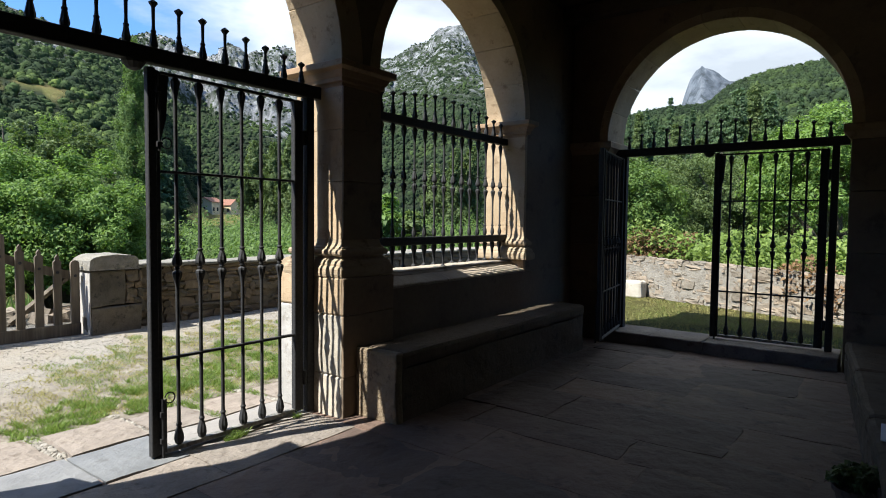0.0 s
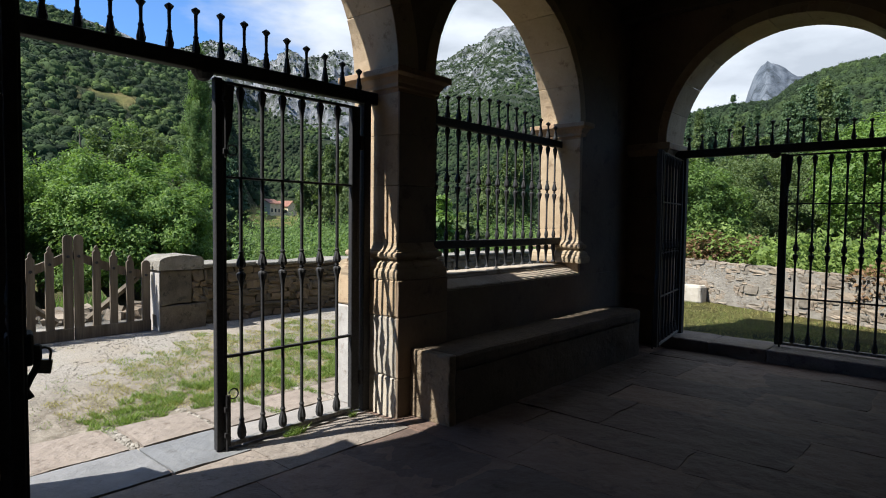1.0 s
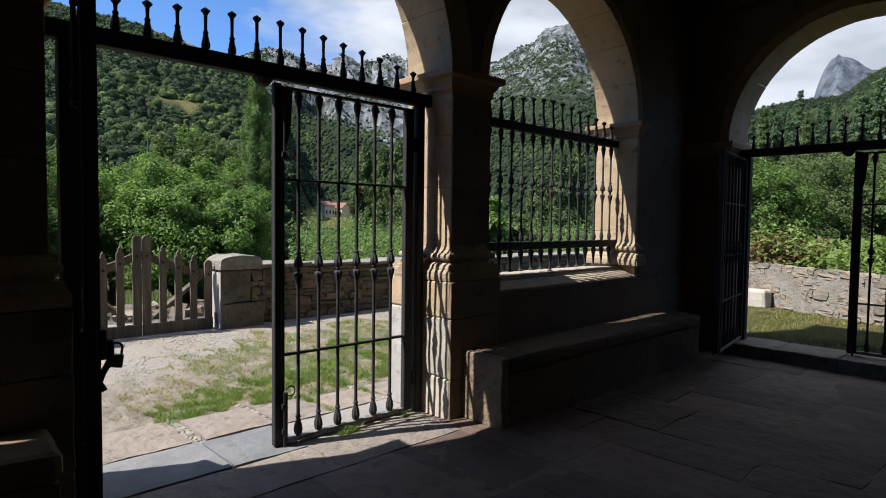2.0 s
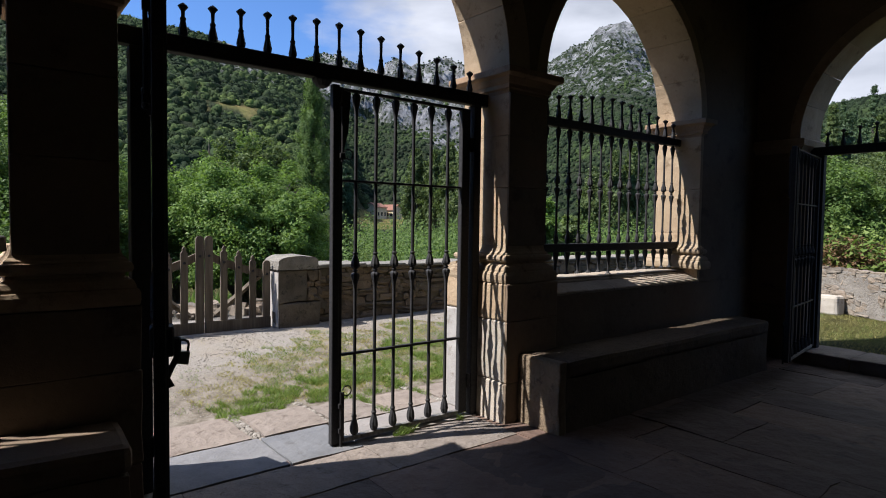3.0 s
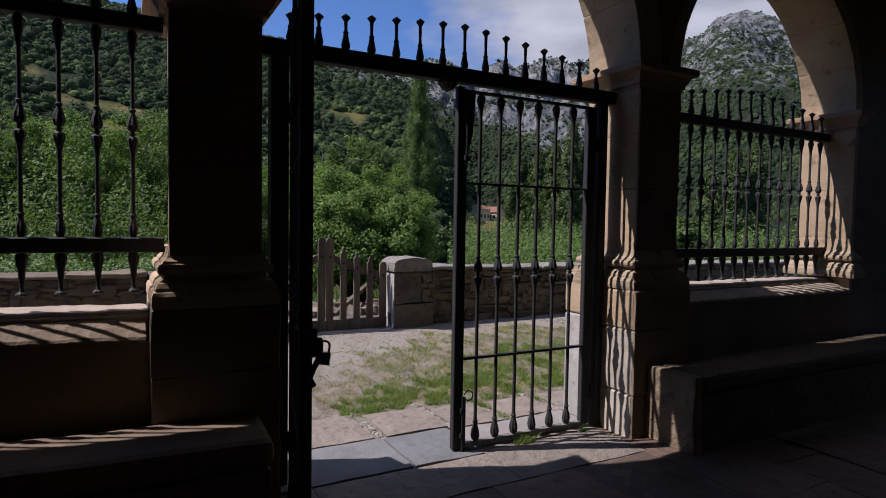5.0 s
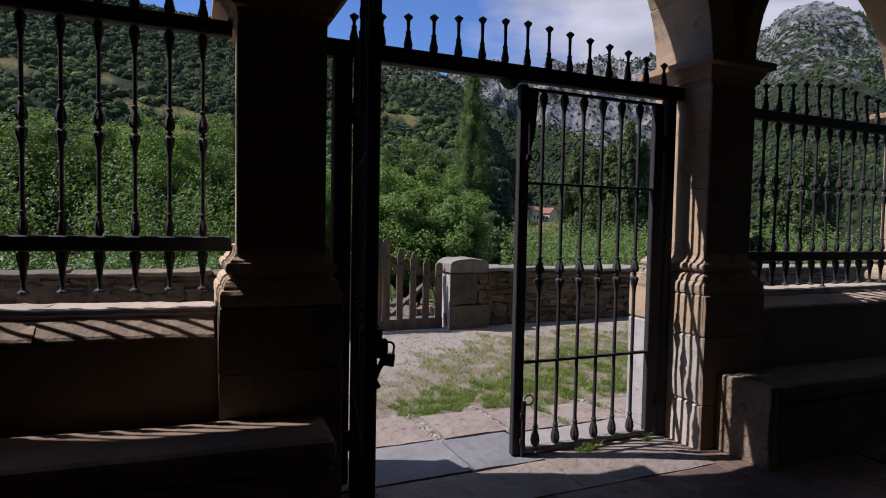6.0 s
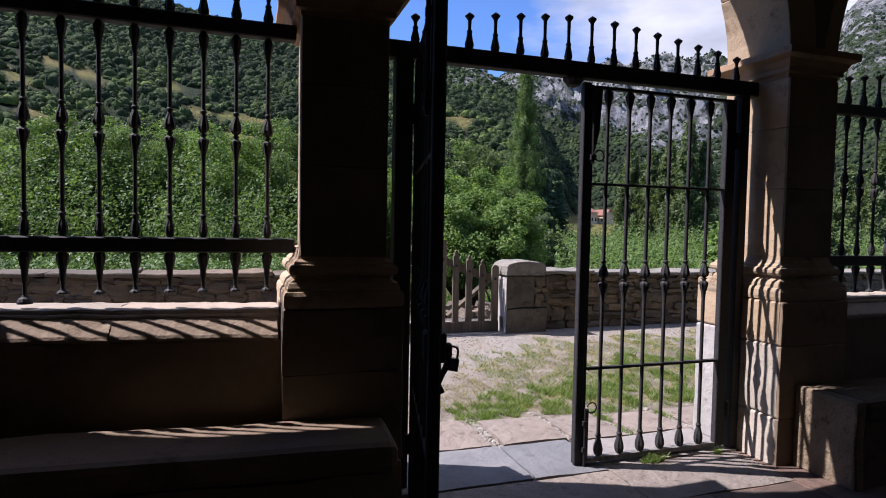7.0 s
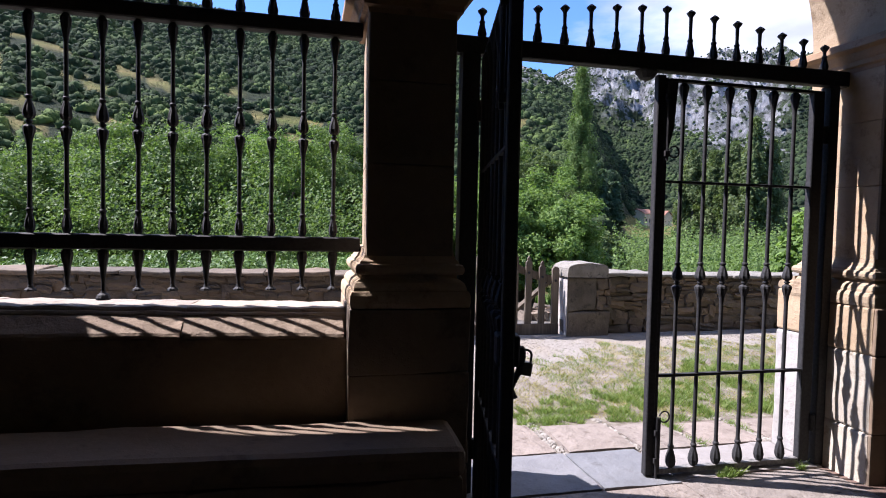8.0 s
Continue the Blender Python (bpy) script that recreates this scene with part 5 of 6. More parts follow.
rubble_wall("wall_yard_1", (1.33, 3.02), (10.7, 3.10), 0.86, 0.78, 0.42, RUBBLE_MESH, "old rubble yard wall with flat coping stones", 21, 7, 0.21, CONCRETE)
rubble_wall("wall_yard_2", (-9.0, 3.25), (-1.03, 3.05), 0.905, 0.855, 0.42, DARK_MESH, "dark old rubble yard wall with flat coping stones", 22, 8, 0.18, RUBBLE, MORTAR, 0.02)
rubble_wall("wall_yard_3", (10.72, 3.1), (7.6, -4.6), 0.74, 0.60, 0.45, PALE_MESH, "sunlit mortared rubble wall holding back a garden", 23, 8, 0.15, None, PALEMORTAR, 0.004)


def gate_pier(x0, x1, y0, y1, label, seed):
    """A rendered pier with a rounded coping; part of the render has fallen off its upper half."""
    rng = random.Random(seed)
    xm, ym = (x0 + x1) / 2, (y0 + y1) / 2
    g0 = float(ground_z(np.array([xm]), np.array([y0]))[0])
    g = empty("gate_pier", pose(xm, ym, g0), label, "pier")
    hx, hy = (x1 - x0) / 2, (y1 - y0) / 2
    h = 0.83 - g0
    part("shaft", worn_block(-hx, hx - 0.01, -hy, hy, -0.05, 0.265, 0.016, 0.018, seed, 0.08), RENDER, g)
    part("shaft", worn_block(-hx + 0.006, hx * 0.32, -hy + 0.006, hy - 0.01, 0.266, h, 0.014, 0.016, seed + 1, 0.08), RENDER, g)
    part("core", boxed(hx * 0.30, hx - 0.02, -hy + 0.055, hy - 0.01, 0.266, h), MORTAR, g)
    z = 0.272
    while z < h - 0.03:
        t = min(rng.uniform(0.06, 0.12), h - z)
        x = hx * 0.34
        while x < hx - 0.03:
            w = min(rng.uniform(0.07, 0.17), hx - 0.004 - x)
            o = part("stone", rng.choice(RUBBLE_MESH), RUBBLE, g)
            o.matrix_basis = pose(x + w / 2, -hy + 0.07 + rng.uniform(-0.01, 0.012), z + t / 2, rng.uniform(-5, 5), rng.uniform(-6, 6), rng.uniform(-5, 5)) @ Matrix.Diagonal((w * 0.97, 0.13, t * 0.95, 1))
            x += w
        z += t
    outline = [(-hx - 0.014, h + 0.001)] + [(-0.032 - (hx - 0.018) * math.cos(radians(a)), h + 0.03 + 0.125 * math.sin(radians(a)) ** 0.42) for a in range(0, 181, 12)] + [(hx - 0.05, h + 0.001)]
    part("coping", rough_up(sweep(bmesh.new(), outline, -hy - 0.02, hy + 0.02, "y"), 0.012, 9, seed), CONCRETE, g, "rounded lichened coping")
    return g


pier = gate_pier(0.822, 1.325, 2.90, 3.24, "rendered stone gate pier with rounded coping", 31)
part("whitewash", rough_up(boxed(-0.2585, -0.251, -0.165, 0.12, 0.0, 0.60), 0.003, 9, 3), WHITEWASH, pier, "flaking whitewashed side")
gate_pier(-1.07, -0.63, 2.90, 3.24, "rendered stone gate pier with rounded coping", 33)


def picket_leaf(hinge, meet, y, label):
    """One wooden leaf, its pickets rising towards the middle of the gateway."""
    s = 1 if meet > hinge else -1
    L = abs(meet - hinge)
    g0 = 0.205
    g = empty("picket_gate", pose(hinge, y, g0), label, "gate", "leaves of the wooden gate")
    height = lambda u: 0.70 + 0.245 * (u / L) ** 0.95
    n = 5
    for i in range(n):
        u = 0.045 + (L - 0.085) * i / (n - 1)
        wd = 0.039 if i in (0, n - 1) else 0.034
        bm = bmesh.new()
        h = height(u) + (0.055 if i == n - 1 else 0.0)
        x = s * u
        low = 0.015 if i == n - 1 else 0.05
        if i in (0, n - 1):
            crown = [(x + wd * math.cos(radians(q)), h - wd + 0.01 + wd * math.sin(radians(q))) for q in range(0, 181, 20)]
        else:
            crown = [(x + wd, h - 0.055), (x + wd * 0.45, h - 0.035), (x + wd * 0.55, h - 0.015), (x, h + 0.015), (x - wd * 0.55, h - 0.015), (x - wd * 0.45, h - 0.035), (x - wd, h - 0.055)]
        prof = [(x - wd, low), (x + wd, low)] + crown
        f = [[bm.verts.new((a, yy, b)) for a, b in prof] for yy in (-0.045, -0.018)]
        bm.faces.new(f[0]), bm.faces.new(f[1][::-1])
        for j in range(len(prof)):
            bm.faces.new((f[0][j], f[0][(j + 1) % len(prof)], f[1][(j + 1) % len(prof)], f[1][j]))
        bmesh.ops.recalc_face_normals(bm, faces=bm.faces[:])
        pk = part("picket", bm, WOOD, g)
        zb = height(u) - 0.135 - 0.03 * math.sin(math.pi * u / L)
        bm = lathe(bmesh.new(), ((0.014, 0.0), (0.014, 0.005), (0.009, 0.009)), seg=10)
        bmesh.ops.transform(bm, matrix=pose(x, -0.044, zb, 90), verts=bm.verts[:])
        part("bolt_head", bm, IRON, pk, "dark iron bolt head")
    a, b = sorted((0, s * L))
    part("bottom_board", boxed(a, b, -0.052, -0.012, 0.0, 0.115, 0.004, 1), WOOD, g)
    pts = [(s * L * k / 8, 0.0, height(L * k / 8) - 0.135 - 0.03 * math.sin(math.pi * k / 8)) for k in range(9)]
    bm = bmesh.new()
    for (ax, _, az), (bx, _, bz) in zip(pts, pts[1:]):
        quad = [[bm.verts.new(c) for c in ((ax, yy, az - 0.042), (bx, yy, bz - 0.042), (bx, yy, bz + 0.042), (ax, yy, az + 0.042))] for yy in (-0.016, 0.016)]
        bm.faces.new(quad[0]), bm.faces.new(quad[1][::-1])
        for j in range(4):
            bm.faces.new((quad[0][j], quad[0][(j + 1) % 4], quad[1][(j + 1) % 4], quad[1][j]))
    bmesh.ops.recalc_face_normals(bm, faces=bm.faces[:])
    part("top_rail", bm, WOOD, g)
    bm = tube(bmesh.new(), [(s * 0.05, 0.02, height(0.05) - 0.12), (s * (L - 0.12), 0.02, 0.17)], 0.03, 4)
    part("brace", bm, WOOD, g)
    return g


picket_leaf(0.79, 0.095, 3.09, "weathered wooden picket gate leaf, closed")
picket_leaf(-0.60, 0.085, 3.09, "weathered wooden picket gate leaf, closed")

# stones lying beyond the wooden gate
rng0 = random.Random(77)
for k in range(60):
    x, y = rng0.uniform(-0.8, 1.6), rng0.uniform(4.0, 5.6)
    o = new("boulder", rng0.choice(PALE_MESH if k % 4 == 0 else RUBBLE_MESH))
    s = rng0.uniform(0.07, 0.19)
    o.matrix_basis = pose(x, y, float(ground_z(np.array([x]), np.array([y]))[0]) + s * 0.18, rng0.uniform(-15, 15), rng0.uniform(-15, 15), rng0.uniform(0, 180)) @ Matrix.Diagonal((s * 1.3, s, s * 0.7, 1))
    tagged(o, "pale loose stone lying on the bank behind the gate" if k % 4 == 0 else "brown loose stone lying on the bank behind the gate", "stone", "loose stones behind the gate")


# ---------------------------------------------------------------- paving
paving = tagged(new("pavement"), "stone slabs and slate strip before the porch gate", "paving", kind="structure")
SLABS = (
    ("slate_slab", -1.14, -0.368, -0.108, 0.385, 0.012, SLATE), ("slate_slab", -0.362, 0.10, -0.106, 0.375, 0.010, SLATE), ("slab", 0.106, 1.055, -0.06, 0.33, 0.008, GREYSLAB),
    ("slab", -1.25, -0.94, 0.40, 0.92, 0.004, REDSLAB), ("slab", -0.93, -0.40, 0.398, 0.91, 0.010, REDSLAB), ("slab", -0.325, 0.13, 0.39, 0.84, 0.014, REDSLAB), ("slab", 0.165, 0.545, 0.345, 0.79, 0.010, REDSLAB), ("slab", 0.61, 1.03, 0.345, 0.76, 0.008, REDSLAB), ("slab", 1.09, 1.62, 0.37, 0.76, 0.006, REDSLAB),
)
for k, (nm, x0, x1, y0, y1, top, mat) in enumerate(SLABS):
    part(nm, slab_block(x0 + 0.004, x1 - 0.004, y0 + 0.004, y1 - 0.004, top - 0.09, top, 100 + k, 0.006 if mat is SLATE else 0.018), mat, paving)
part("joint_earth", boxed(-1.3, 1.7, -0.004, 0.95, -0.1, -0.016), JOINT, paving)

floor = tagged(new("floor"), "worn uneven flagstone porch floor", "floor", kind="structure")
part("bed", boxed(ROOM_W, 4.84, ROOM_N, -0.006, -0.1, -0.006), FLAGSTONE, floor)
frng = random.Random(9)
k = 0
cuts = (-1.9, -0.95, 0.10, 1.03)                 # long slabs along the gate
for a, b in zip(cuts, cuts[1:]):
    part("flagstone", slab_block(a + 0.003, b - 0.003, -0.50, -0.112 if b < 0.2 else -0.064, -0.07, 0.004, k, 0.006), REDSLAB, floor)
    k += 1
COURSES = (ROOM_W, -4.95, -4.42, -3.8, -3.2, -2.55, -1.95, -1.38, -0.70, -0.12, 0.42, 1.03, 1.58, 1.97, 2.62, 3.10, 3.62, 4.38, 4.82)
for x0, x1 in zip(COURSES, COURSES[1:]):                 # courses across the porch
    y = -0.506 if -1.96 < x0 < 1.0 else -0.24
    while y > ROOM_N + 0.05:
        d = min(frng.uniform(0.5, 1.15), y - ROOM_N)
        if y - d - ROOM_N < 0.3:
            d = y - ROOM_N
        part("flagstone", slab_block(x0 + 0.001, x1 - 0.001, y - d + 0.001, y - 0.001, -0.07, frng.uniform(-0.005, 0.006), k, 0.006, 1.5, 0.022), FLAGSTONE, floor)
        k += 1
        y -= d


# ---------------------------------------------------------------- grass and weeds
def blades(name, n, place, height, mat, seed, label, lean=0.7, width=0.0028, base=None):
    rng = np.random.default_rng(seed)
    x, y = place(rng, n)
    z = ground_z(x, y) - 0.004 if base is None else np.full(len(x), base)
    h = height * rng.uniform(0.3, 1.1, len(x)) * (1 + 1.1 * np.array([noise.noise((a * 9, b * 9, seed)) for a, b in zip(x, y)]))
    a = rng.uniform(0, 2 * np.pi, len(x))
    b = rng.uniform(0, 2 * np.pi, len(x))
    p = np.stack([x, y, z], axis=1)
    side = np.stack([np.cos(a), np.sin(a), np.zeros_like(a)], axis=1) * width * (height / 0.05) ** 0.5
    tip = p + np.stack([np.cos(b) * lean * h, np.sin(b) * lean * h, h], axis=1)
    quad = np.stack([p - side, p + side, tip + side * 0.25, tip - side * 0.25], axis=1)
    ob = new(name, faces_mesh(name, quad.reshape(-1, 3), len(x), mat))
    return tagged(ob, label, "grass", kind="stuff")


def patchy(x0, x1, y0, y1, freq, level, seed, extra=None):
    def place(rng, n):
        xs, ys = np.empty(0), np.empty(0)
        while len(xs) < n:
            x, y = rng.uniform(x0, x1, n), rng.uniform(y0, y1, n)
            v = np.array([noise.noise((a * freq, b * freq, seed * 3.3)) + 0.5 * noise.noise((a * freq * 3.1, b * freq * 3.1, seed * 1.3)) for a, b in zip(x, y)])
            ok = v > level
            if extra:
                ok &= extra(x, y)
            xs, ys = np.concatenate([xs, x[ok]]), np.concatenate([ys, y[ok]])
        return xs[:n], ys[:n]
    return place


# the tongue of turf behind the slabs, widening towards the east
def turf(x, y):
    edge = 0.18 * np.sin(x * 7.3 + y * 4.1) + 0.16 * np.sin(x * 17.0 - y * 13.0) + 0.14 * np.sin(x * 41.0 + y * 29.0)
    first = ((x + 0.10) / 0.35) ** 2 + ((y - 1.10 - 0.35 * (x + 0.1)) / 0.24) ** 2 < 1 + 1.3 * edge
    second = (x > 0.30 + 0.2 * edge) & (y < 1.36 + 0.42 * np.clip(x - 0.3, 0, 1.3) + 0.35 * edge) & (y > 0.87 - 0.05 * np.clip(x, 0, 1) + 0.15 * np.clip(0.5 - x, 0, 1))
    return first | second


# dry grass round it, out to the gravel
def parched(x, y):
    edge = 0.14 * np.sin(x * 6.1 + 1.0) + 0.10 * np.sin(x * 15.0 + y * 9.0)
    return (y < 1.98 + 0.60 * np.clip(x, -0.3, 0.7) + 0.10 * np.clip(x - 0.7, 0, 3) + edge) & (y > 1.0 - 0.2 * x) & (x > -0.38 + edge)


blades("turf", 46000, patchy(-0.6, 4.5, 0.80, 2.3, 6.5, -0.04, 1, turf), 0.038, BLADES, 41, "short green turf beside the gravel", 0.8, 0.0035)
blades("sparse_turf", 24000, patchy(-0.6, 4.5, 0.80, 2.3, 9.0, -2.0, 23, turf), 0.02, BLADES, 59, "low worn grass under the turf", 1.2, 0.0035)
blades("dry_turf", 46000, patchy(-0.7, 4.5, 0.90, 2.75, 7.0, -0.25, 2, parched), 0.02, STRAW, 42, "dry yellow grass thinning into the gravel", 1.1, 0.0042)
blades("straw_wisps", 2600, patchy(-1.6, 4.5, 0.99, 2.8, 2.2, -0.05, 21), 0.02, STRAW, 56, "dry straw scattered on the gravel", 2.4, 0.002)
blades("thin_turf", 32000, patchy(0.1, 4.5, 1.2, 2.6, 5.2, -0.16, 22, parched), 0.022, BLADES, 57, "thin green grass among dry stalks", 0.8, 0.0033)
blades("joint_weeds", 2000, patchy(0.42, 1.12, 0.36, 0.85, 3.0, -0.3, 3, lambda x, y: (np.abs(x - 0.578) < 0.03) | (np.abs(x - 1.06) < 0.035)), 0.05, BLADES, 43, "grass growing in the joints of the slabs")
blades("gravel_weeds", 700, patchy(-1.6, 1.0, 1.1, 2.4, 4.0, 0.38, 4), 0.03, BLADES, 44, "small weeds in the gravel")
blades("gate_weeds", 420, patchy(0.34, 0.94, -0.1, -0.045, 5.0, -2.0, 5, lambda x, y: (((x - 0.415) / 0.08) ** 2 + ((y + 0.07) / 0.03) ** 2 < 1) | (((x - 0.895) / 0.03) ** 2 + ((y + 0.07) / 0.02) ** 2 < 1)), 0.05, BLADES, 45, "small weeds along the gate's foot", 1.0, base=0.002)
blades("post_weeds", 500, patchy(-1.62, -1.2, 0.4, 1.2, 3.0, -0.2, 6), 0.07, BLADES, 46, "grass beside the pillar's foot")
blades("lawn", 34000, patchy(5.4, 10.6, -4.2, 2.9, 1.2, -0.35, 7, lambda x, y: x < 10.6 + 0.405 * (y - 3.1)), 0.035, STRAW, 47, "dry mown lawn before the rubble wall", 0.8)
blades("lawn_green", 8000, patchy(5.4, 10.6, -4.2, 2.9, 1.5, -0.05, 8, lambda x, y: x < 10.6 + 0.405 * (y - 3.1)), 0.04, BLADES, 48, "green tufts in the dry lawn", 0.7)
blades("meadow_weeds", 16000, patchy(4, 24, 4.2, 22, 0.3, -0.4, 9), 0.55, WEEDS, 49, "tall seeding weeds beyond the yard wall", 0.35, 0.012)


def leaf_bank(name, n, place, low, high, size, mat, seed, label, lumps=0.5):
    """Broad leaves heaped into an uneven bank."""
    rng = np.random.default_rng(seed)
    x, y = place(rng, n)
    v = np.array([noise.noise((a * 1.3, b * 1.3, seed)) for a, b in zip(x, y)])
    z = ground_z(x, y) + (low + (high - low) * rng.uniform(0, 1, n) ** 0.6) * (1 + lumps * v)
    nor = np.stack([np.full(n, -0.4), np.full(n, -0.2), np.full(n, 0.8)], axis=1)
    ob = new(name, leaf_mesh(name, np.stack([x, y, z], axis=1), nor, size, mat, rng, 1.25))
    return tagged(ob, label, "plants", kind="stuff")


wall_x = lambda y: 10.72 + 0.405 * (y - 3.1)
leaf_bank("vine_bank", 18000, patchy(7.8, 14.2, -4.5, 2.4, 0.8, -0.5, 11, lambda x, y: (x > wall_x(y) + 0.45) & (x < wall_x(y) + 3.6)), 0.3, 1.15, 0.07, LEAF_BRIGHT, 51, "bright broad-leaved climbing plants behind the wall")
leaf_bank("creeper", 2400, patchy(7.4, 9.6, -4.5, -1.9, 0.8, -0.4, 12, lambda x, y: (x > wall_x(y) - 0.10) & (x < wall_x(y) + 0.5)), 0.25, 0.75, 0.05, LEAF_DEAD, 52, "withered brown creeper hanging over the wall")
leaf_bank("ivy", 26000, patchy(-9, -0.9, 3.6, 5.2, 0.8, -0.6, 13), 0.42, 0.74, 0.032, LEAF_IVY, 53, "glossy ground ivy behind the yard wall", 0.25)
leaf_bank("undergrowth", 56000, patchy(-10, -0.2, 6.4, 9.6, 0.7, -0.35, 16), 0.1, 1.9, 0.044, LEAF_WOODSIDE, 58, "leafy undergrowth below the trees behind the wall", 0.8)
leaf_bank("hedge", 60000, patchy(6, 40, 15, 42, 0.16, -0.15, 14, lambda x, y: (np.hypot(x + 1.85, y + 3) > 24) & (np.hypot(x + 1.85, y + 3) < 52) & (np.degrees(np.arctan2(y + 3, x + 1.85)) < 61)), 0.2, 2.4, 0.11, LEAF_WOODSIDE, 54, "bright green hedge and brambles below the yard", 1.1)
leaf_bank("brown_bush", 4200, patchy(10.3, 11.5, -0.1, 1.2, 0.9, -0.6, 15), 0.3, 1.15, 0.05, LEAF_DEAD, 55, "dry brown shrub behind the wall", 0.5)


# ---------------------------------------------------------------- trees
broadleaf(68.0, 17.0, 2.75, 4.3, 120000, 0.055, LEAF_TREE, "broad green walnut tree beyond the wooden gate", 101, bottom=-1.3, clumps=620)
broadleaf(74.5, 18.5, 2.6, 3.6, 66000, 0.057, LEAF_TREE, "broad green walnut tree beyond the wooden gate", 102, bottom=-1.2, clumps=520)
for k, (az, r, top, w) in enumerate(((113, 12.5, 2.4, 3.6), (106.5, 13.5, 3.25, 3.4), (99.5, 14.0, 3.45, 3.6), (92.5, 14.5, 3.5, 3.5), (86.5, 15.5, 3.6, 3.4), (80.5, 17.5, 3.2, 3.6))):
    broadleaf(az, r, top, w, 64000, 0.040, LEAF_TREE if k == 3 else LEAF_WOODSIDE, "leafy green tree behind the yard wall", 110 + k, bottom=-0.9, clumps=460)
for k, (az, r, top, w) in enumerate(((72, 45, 4.6, 7), (66.5, 40, 4.2, 6), (77, 42, 5.0, 7), (83, 44, 5.5, 7.5), (90, 46, 6.2, 7.5), (98, 44, 5.6, 7), (106, 46, 6.0, 8), (61.8, 34, 1.3, 3.6), (43, 22, 2.4, 3.2), (39.5, 26, 1.8, 3))):
    broadleaf(az, r, top, w, 15000, 0.155, LEAF_POPLAR if k % 2 else LEAF_TREE, "rounded green tree in the valley", 130 + k, bottom=-2.0)
for k, (az, r, top, w, n) in enumerate(((63.15, 78, 22.2, 5.6, 11000), (65.6, 84, 10.5, 5.5, 6000), (67.4, 88, 10, 6, 6000), (53.3, 72, 10.2, 4.0, 6000), (52.4, 77, 9.2, 3.6, 6000), (51.5, 70, 9.8, 4.0, 6000), (50.0, 66, 10.2, 3.8, 6000), (48.5, 62, 11.8, 3.4, 6500), (47.2, 63, 9.8, 3.4, 6000), (36.5, 66, 7.5, 3.6, 5000), (34.5, 60, 8.5, 3.2, 5000), (33.0, 62, 9.0, 3.4, 5000))):
    spire_tree(az, r, top, w, int(n * (4.0 if k == 0 else 2.6)), 0.14 if k == 0 else 0.175, LEAF_WOODSIDE if k < 3 else LEAF_POPLAR, "tall slender poplar in the valley", 150 + k)
for k, (az, r, top, w) in enumerate(((62.3, 98, 11.8, 5), (61.7, 103, 12.6, 5), (61.1, 99, 10.8, 5), (60.5, 102, 11.0, 4.6), (59.8, 100, 8.8, 4.2))):
    spire_tree(az, r, top, w, 9000, 0.3, LEAF_CONIFER, "dark conifer at the foot of the slope", 170 + k, power=0.95, name="conifer")
for k, (az, r, top, w) in enumerate(((70.2, 60, 9.0, 6.2), (68.6, 63, 10.0, 6.4), (66.9, 61, 9.3, 5.6), (72.0, 62, 8.6, 6.0))):
    broadleaf(az, r, top, w, 15000, 0.16, LEAF_WOODSIDE if k % 2 else LEAF_POPLAR, "light green tree in the grove beside the poplar", 180 + k, bottom=-2.0)
# the eastern side
for k, (az, r, top, w, mat) in enumerate(((18.5, 15, 3.0, 3.2, LEAF_WOODSIDE), (16.5, 19, 3.1, 3.8, LEAF_POPLAR), (13.5, 21, 3.4, 4.2, LEAF_POPLAR), (10.3, 20, 3.4, 3.8, LEAF_POPLAR), (7.5, 22, 4.0, 4.2, LEAF_POPLAR), (20.8, 17, 3.4, 3.2, LEAF_POPLAR), (4.6, 21, 4.6, 4.4, LEAF_WOODSIDE))):
    broadleaf(az, r, top, w, 60000, 0.044, mat, "leafy tree behind the garden wall", 190 + k, bottom=-0.6)
broadleaf(1.4, 14.5, 3.7, 3.4, 36000, 0.054, LEAF_TREE, "bright large-leaved fruit tree in the garden", 199, bottom=0.6)
for k, (az, r, top, w, n) in enumerate(((17.6, 62, 12.3, 4.4, 4500), (16.6, 64, 11.8, 4.6, 4500), (15.6, 60, 10.6, 4.6, 4500), (14.4, 56, 10.2, 5.0, 4500), (10.6, 46, 10.0, 4.8, 6500), (9.4, 44, 10.4, 5.2, 6500), (8.2, 47, 11.4, 5.2, 6500), (7.0, 46, 10.2, 5.0, 6500), (18.8, 58, 8.6, 4.2, 4500), (12.4, 52, 8.2, 5, 4500))):
    spire_tree(az, r, top, w * 0.62, int(n * 3.2), 0.11, LEAF_CONIFER if k % 3 else LEAF_POPLAR, "dark green conifer on the eastern slope", 210 + k, power=0.95, name="conifer")

crng = random.Random(31)
for k in range(18):
    az, r = 3.2 + 0.98 * k + crng.uniform(-0.3, 0.3), crng.uniform(62, 96)
    spire_tree(az, r, 1.35 + r * math.tan(radians(crng.uniform(8.6, 11.2))), crng.uniform(1.7, 2.7), 8000, 0.11, LEAF_CONIFER, "grey-green conifer on the eastern slope", 240 + k, power=0.95, name="conifer")


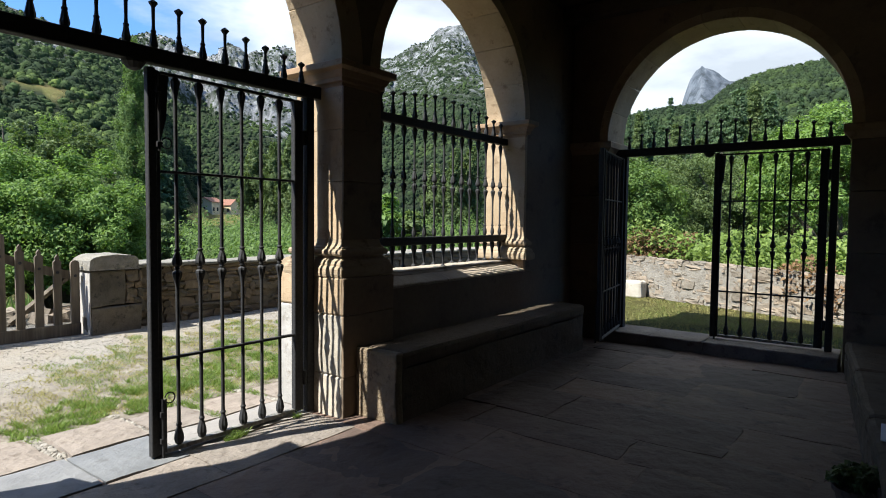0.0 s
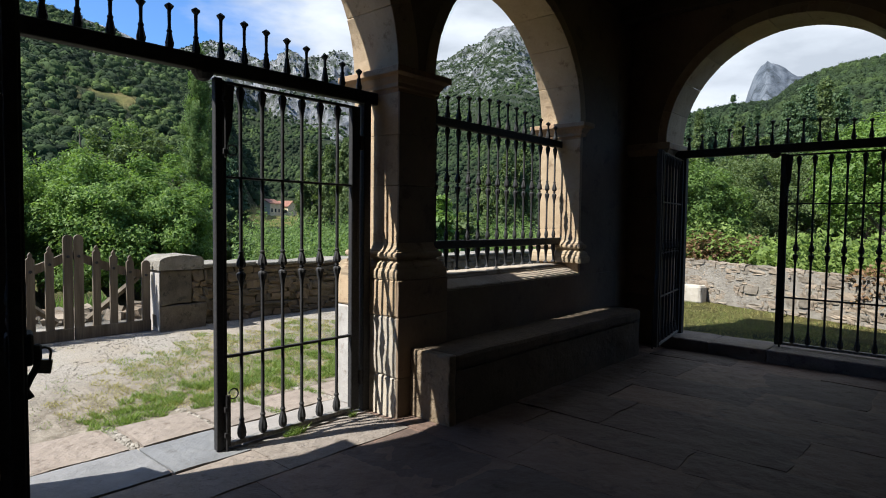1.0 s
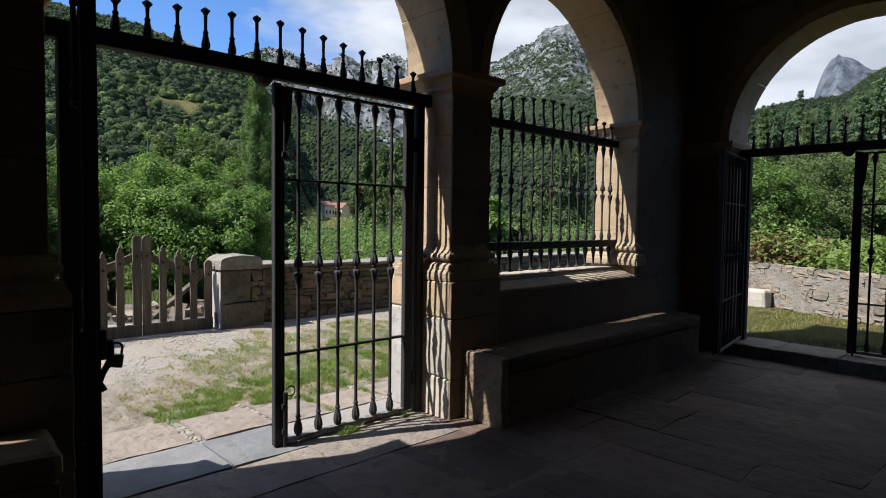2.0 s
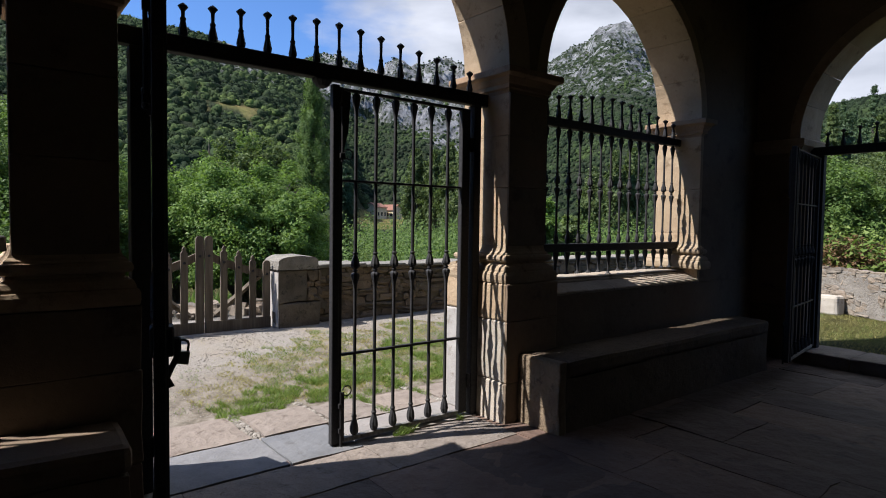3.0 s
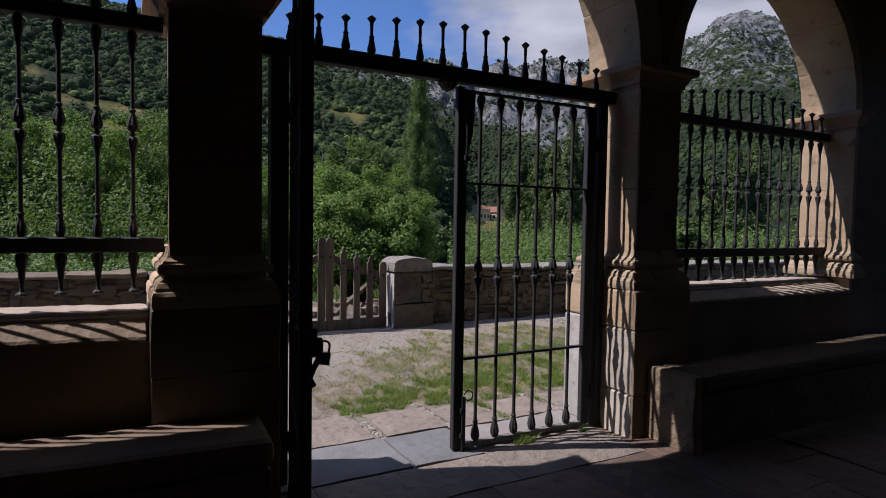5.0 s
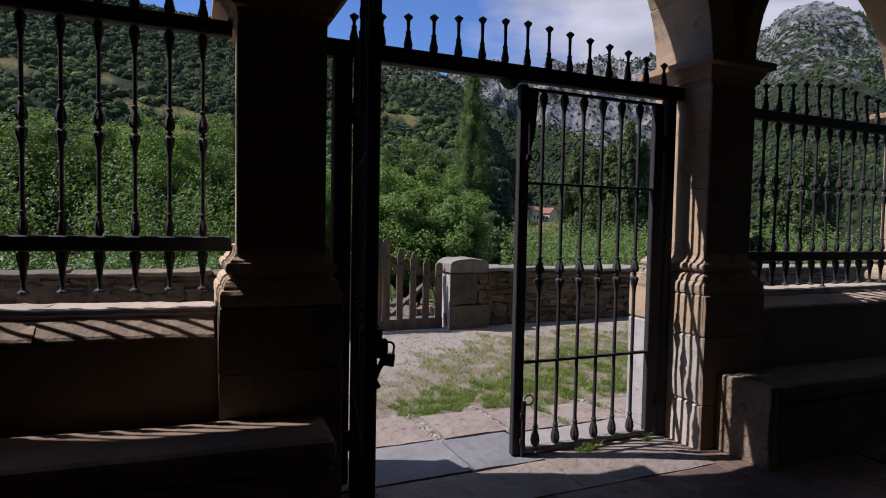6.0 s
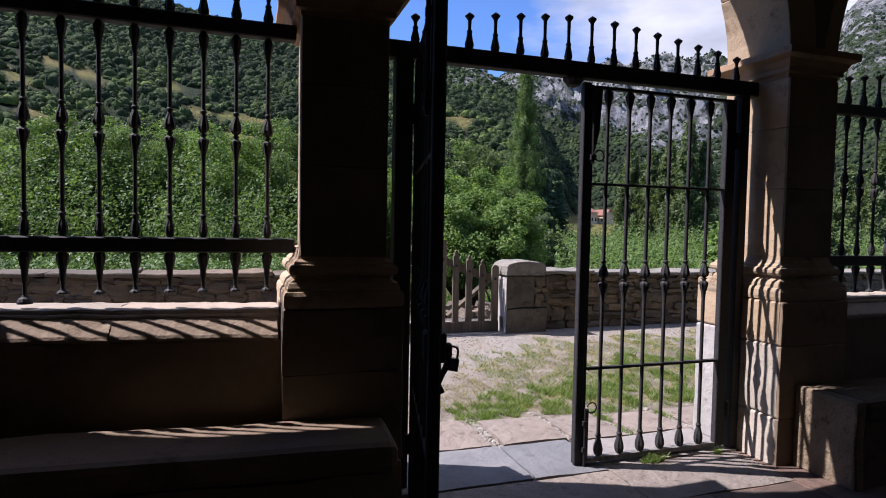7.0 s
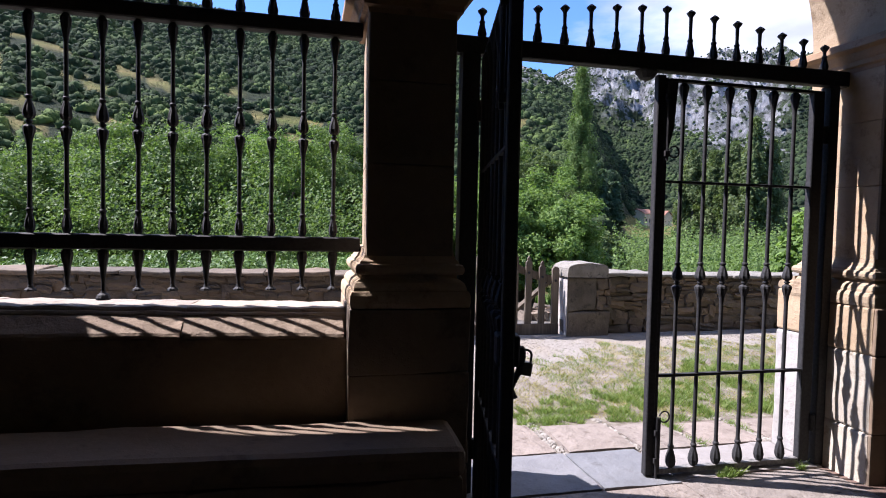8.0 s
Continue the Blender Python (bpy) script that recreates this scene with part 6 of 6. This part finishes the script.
# ---------------------------------------------------------------- far houses
def house(az, r, z, w, d, h, roof, turn, label):
    x, y, _ = polar(az, r)
    g = empty("house", pose(x, y, z, 0, 0, turn), label, "house")
    part("wall", sweep(bmesh.new(), [(-d / 2, -3), (d / 2, -3), (d / 2, h), (0, h + roof), (-d / 2, h)], -w / 2, w / 2, "x"), PLASTER, g)
    o, drop = 0.35, 0.35 * roof / (d / 2)
    for s in (-1, 1):
        part("roof", sweep(bmesh.new(), [(s * (d / 2 + o), h - drop + 0.03), (0.0, h + roof + 0.03), (0.0, h + roof + 0.2), (s * (d / 2 + o), h - drop + 0.2)], -w / 2 - o, w / 2 + o, "x"), ROOFTILE, g)
    for fz in (0.9, 3.4):
        if fz + 1.3 > h:
            continue
        for k in range(3):
            cx = -w / 2 + w * (k + 0.5) / 3
            part("window", boxed(cx - 0.5, cx + 0.5, -d / 2 - 0.03, -d / 2 + 0.05, fz, fz + 1.3), PANE, g)
        part("window", boxed(-w / 2 - 0.03, -w / 2 + 0.05, -0.5, 0.5, fz, fz + 1.3), PANE, g)
    return g


house(57.35, 222, 2.6, 7, 6.0, 4.0, 1.5, 26, "cream farmhouse with its gable end to the meadow")
house(55.8, 228, 2.4, 6.2, 5.5, 3.4, 1.9, -70, "cream house with a red tiled roof in the valley")
house(50.4, 225, 3.6, 4.5, 4.5, 4.4, 1.4, -40, "small red-roofed house among the poplars")

# ---------------------------------------------------------------- pot plant by the church wall
px, py = 1.64, -3.19
pot = empty("potted_plant", pose(px, py, 0.004), "dark leafy plant in a low clay pot on the floor", "plant")
part("pot", lathe(bmesh.new(), ((0.07, 0), (0.075, 0.01), (0.10, 0.10), (0.11, 0.105), (0.11, 0.13), (0.10, 0.13), (0.09, 0.11)), seg=20), CLAY, pot)
prng = np.random.default_rng(5)
pts, nor, _ = tree_crown(prng, 900, (0.02, -0.01, 0.165), (0.105, 0.105, 0.08), 26, 0.036)
part("foliage", leaf_mesh("foliage", pts, nor, 0.026, LEAF_DARK, prng), LEAF_DARK, pot)

# pale squared stone standing at the foot of the garden wall
tagged(part("stone_block", worn_block(9.30, 9.60, 0.36, 0.74, -0.09, 0.25, 0.05, 0.02, 71), LIMESTONE), "pale rounded stone block at the garden wall's foot", "stone")


# ---------------------------------------------------------------- loose gravel
def pebbles(name, n, place, small, large, seed, label, base=None):
    rng = np.random.default_rng(seed)
    x, y = place(rng, n)
    t = (1 + 5 ** 0.5) / 2
    v0 = np.array([(-1, t, 0), (1, t, 0), (-1, -t, 0), (1, -t, 0), (0, -1, t), (0, 1, t), (0, -1, -t), (0, 1, -t), (t, 0, -1), (t, 0, 1), (-t, 0, -1), (-t, 0, 1)]) / 1.9
    bm = bmesh.new()
    vs = [bm.verts.new(c) for c in v0]
    bmesh.ops.convex_hull(bm, input=vs)
    bm.verts.index_update()
    f0 = np.array([[v.index for v in f.verts] for f in bm.faces])
    bm.free()
    n = len(x)
    s = small + (large - small) * rng.uniform(0, 1, n) ** 3
    sc = s[:, None, None] * rng.uniform(0.6, 1.2, (n, 1, 3)) * np.array((1, 1, 0.6))
    v = v0[None] * sc * (1 + rng.uniform(-0.25, 0.25, (n, 12, 1)))
    a = rng.uniform(0, 6.28, n)
    c, sn = np.cos(a)[:, None], np.sin(a)[:, None]
    v = np.stack([v[:, :, 0] * c - v[:, :, 1] * sn + x[:, None], v[:, :, 0] * sn + v[:, :, 1] * c + y[:, None], v[:, :, 2] + ((ground_z(x, y) if base is None else base) + s * 0.15)[:, None]], axis=2)
    f = f0[None] + 12 * np.arange(n)[:, None, None]
    me = bpy.data.meshes.new(name)
    me.from_pydata(v.reshape(-1, 3).tolist(), [], f.reshape(-1, 3).tolist())
    me.materials.append(PEBBLE)
    return tagged(new(name, me), label, "gravel", kind="stuff")


pebbles("gravel", 15000, patchy(-2.2, 5.2, 1.0, 2.95, 2.4, -0.35, 31, lambda x, y: ~turf(x, y)), 0.003, 0.009, 61, "loose grey gravel stones on the yard")
pebbles("joint_rubble", 1300, patchy(-1.25, 1.65, 0.37, 0.98, 2.0, -1.0, 32, lambda x, y: (np.abs(x + 0.362) < 0.036) | (np.abs(x - 0.148) < 0.018) | (np.abs(x - 0.578) < 0.028) | (np.abs(x - 1.06) < 0.03)), 0.006, 0.024, 62, "broken mortar and small stones between the slabs", -0.012)
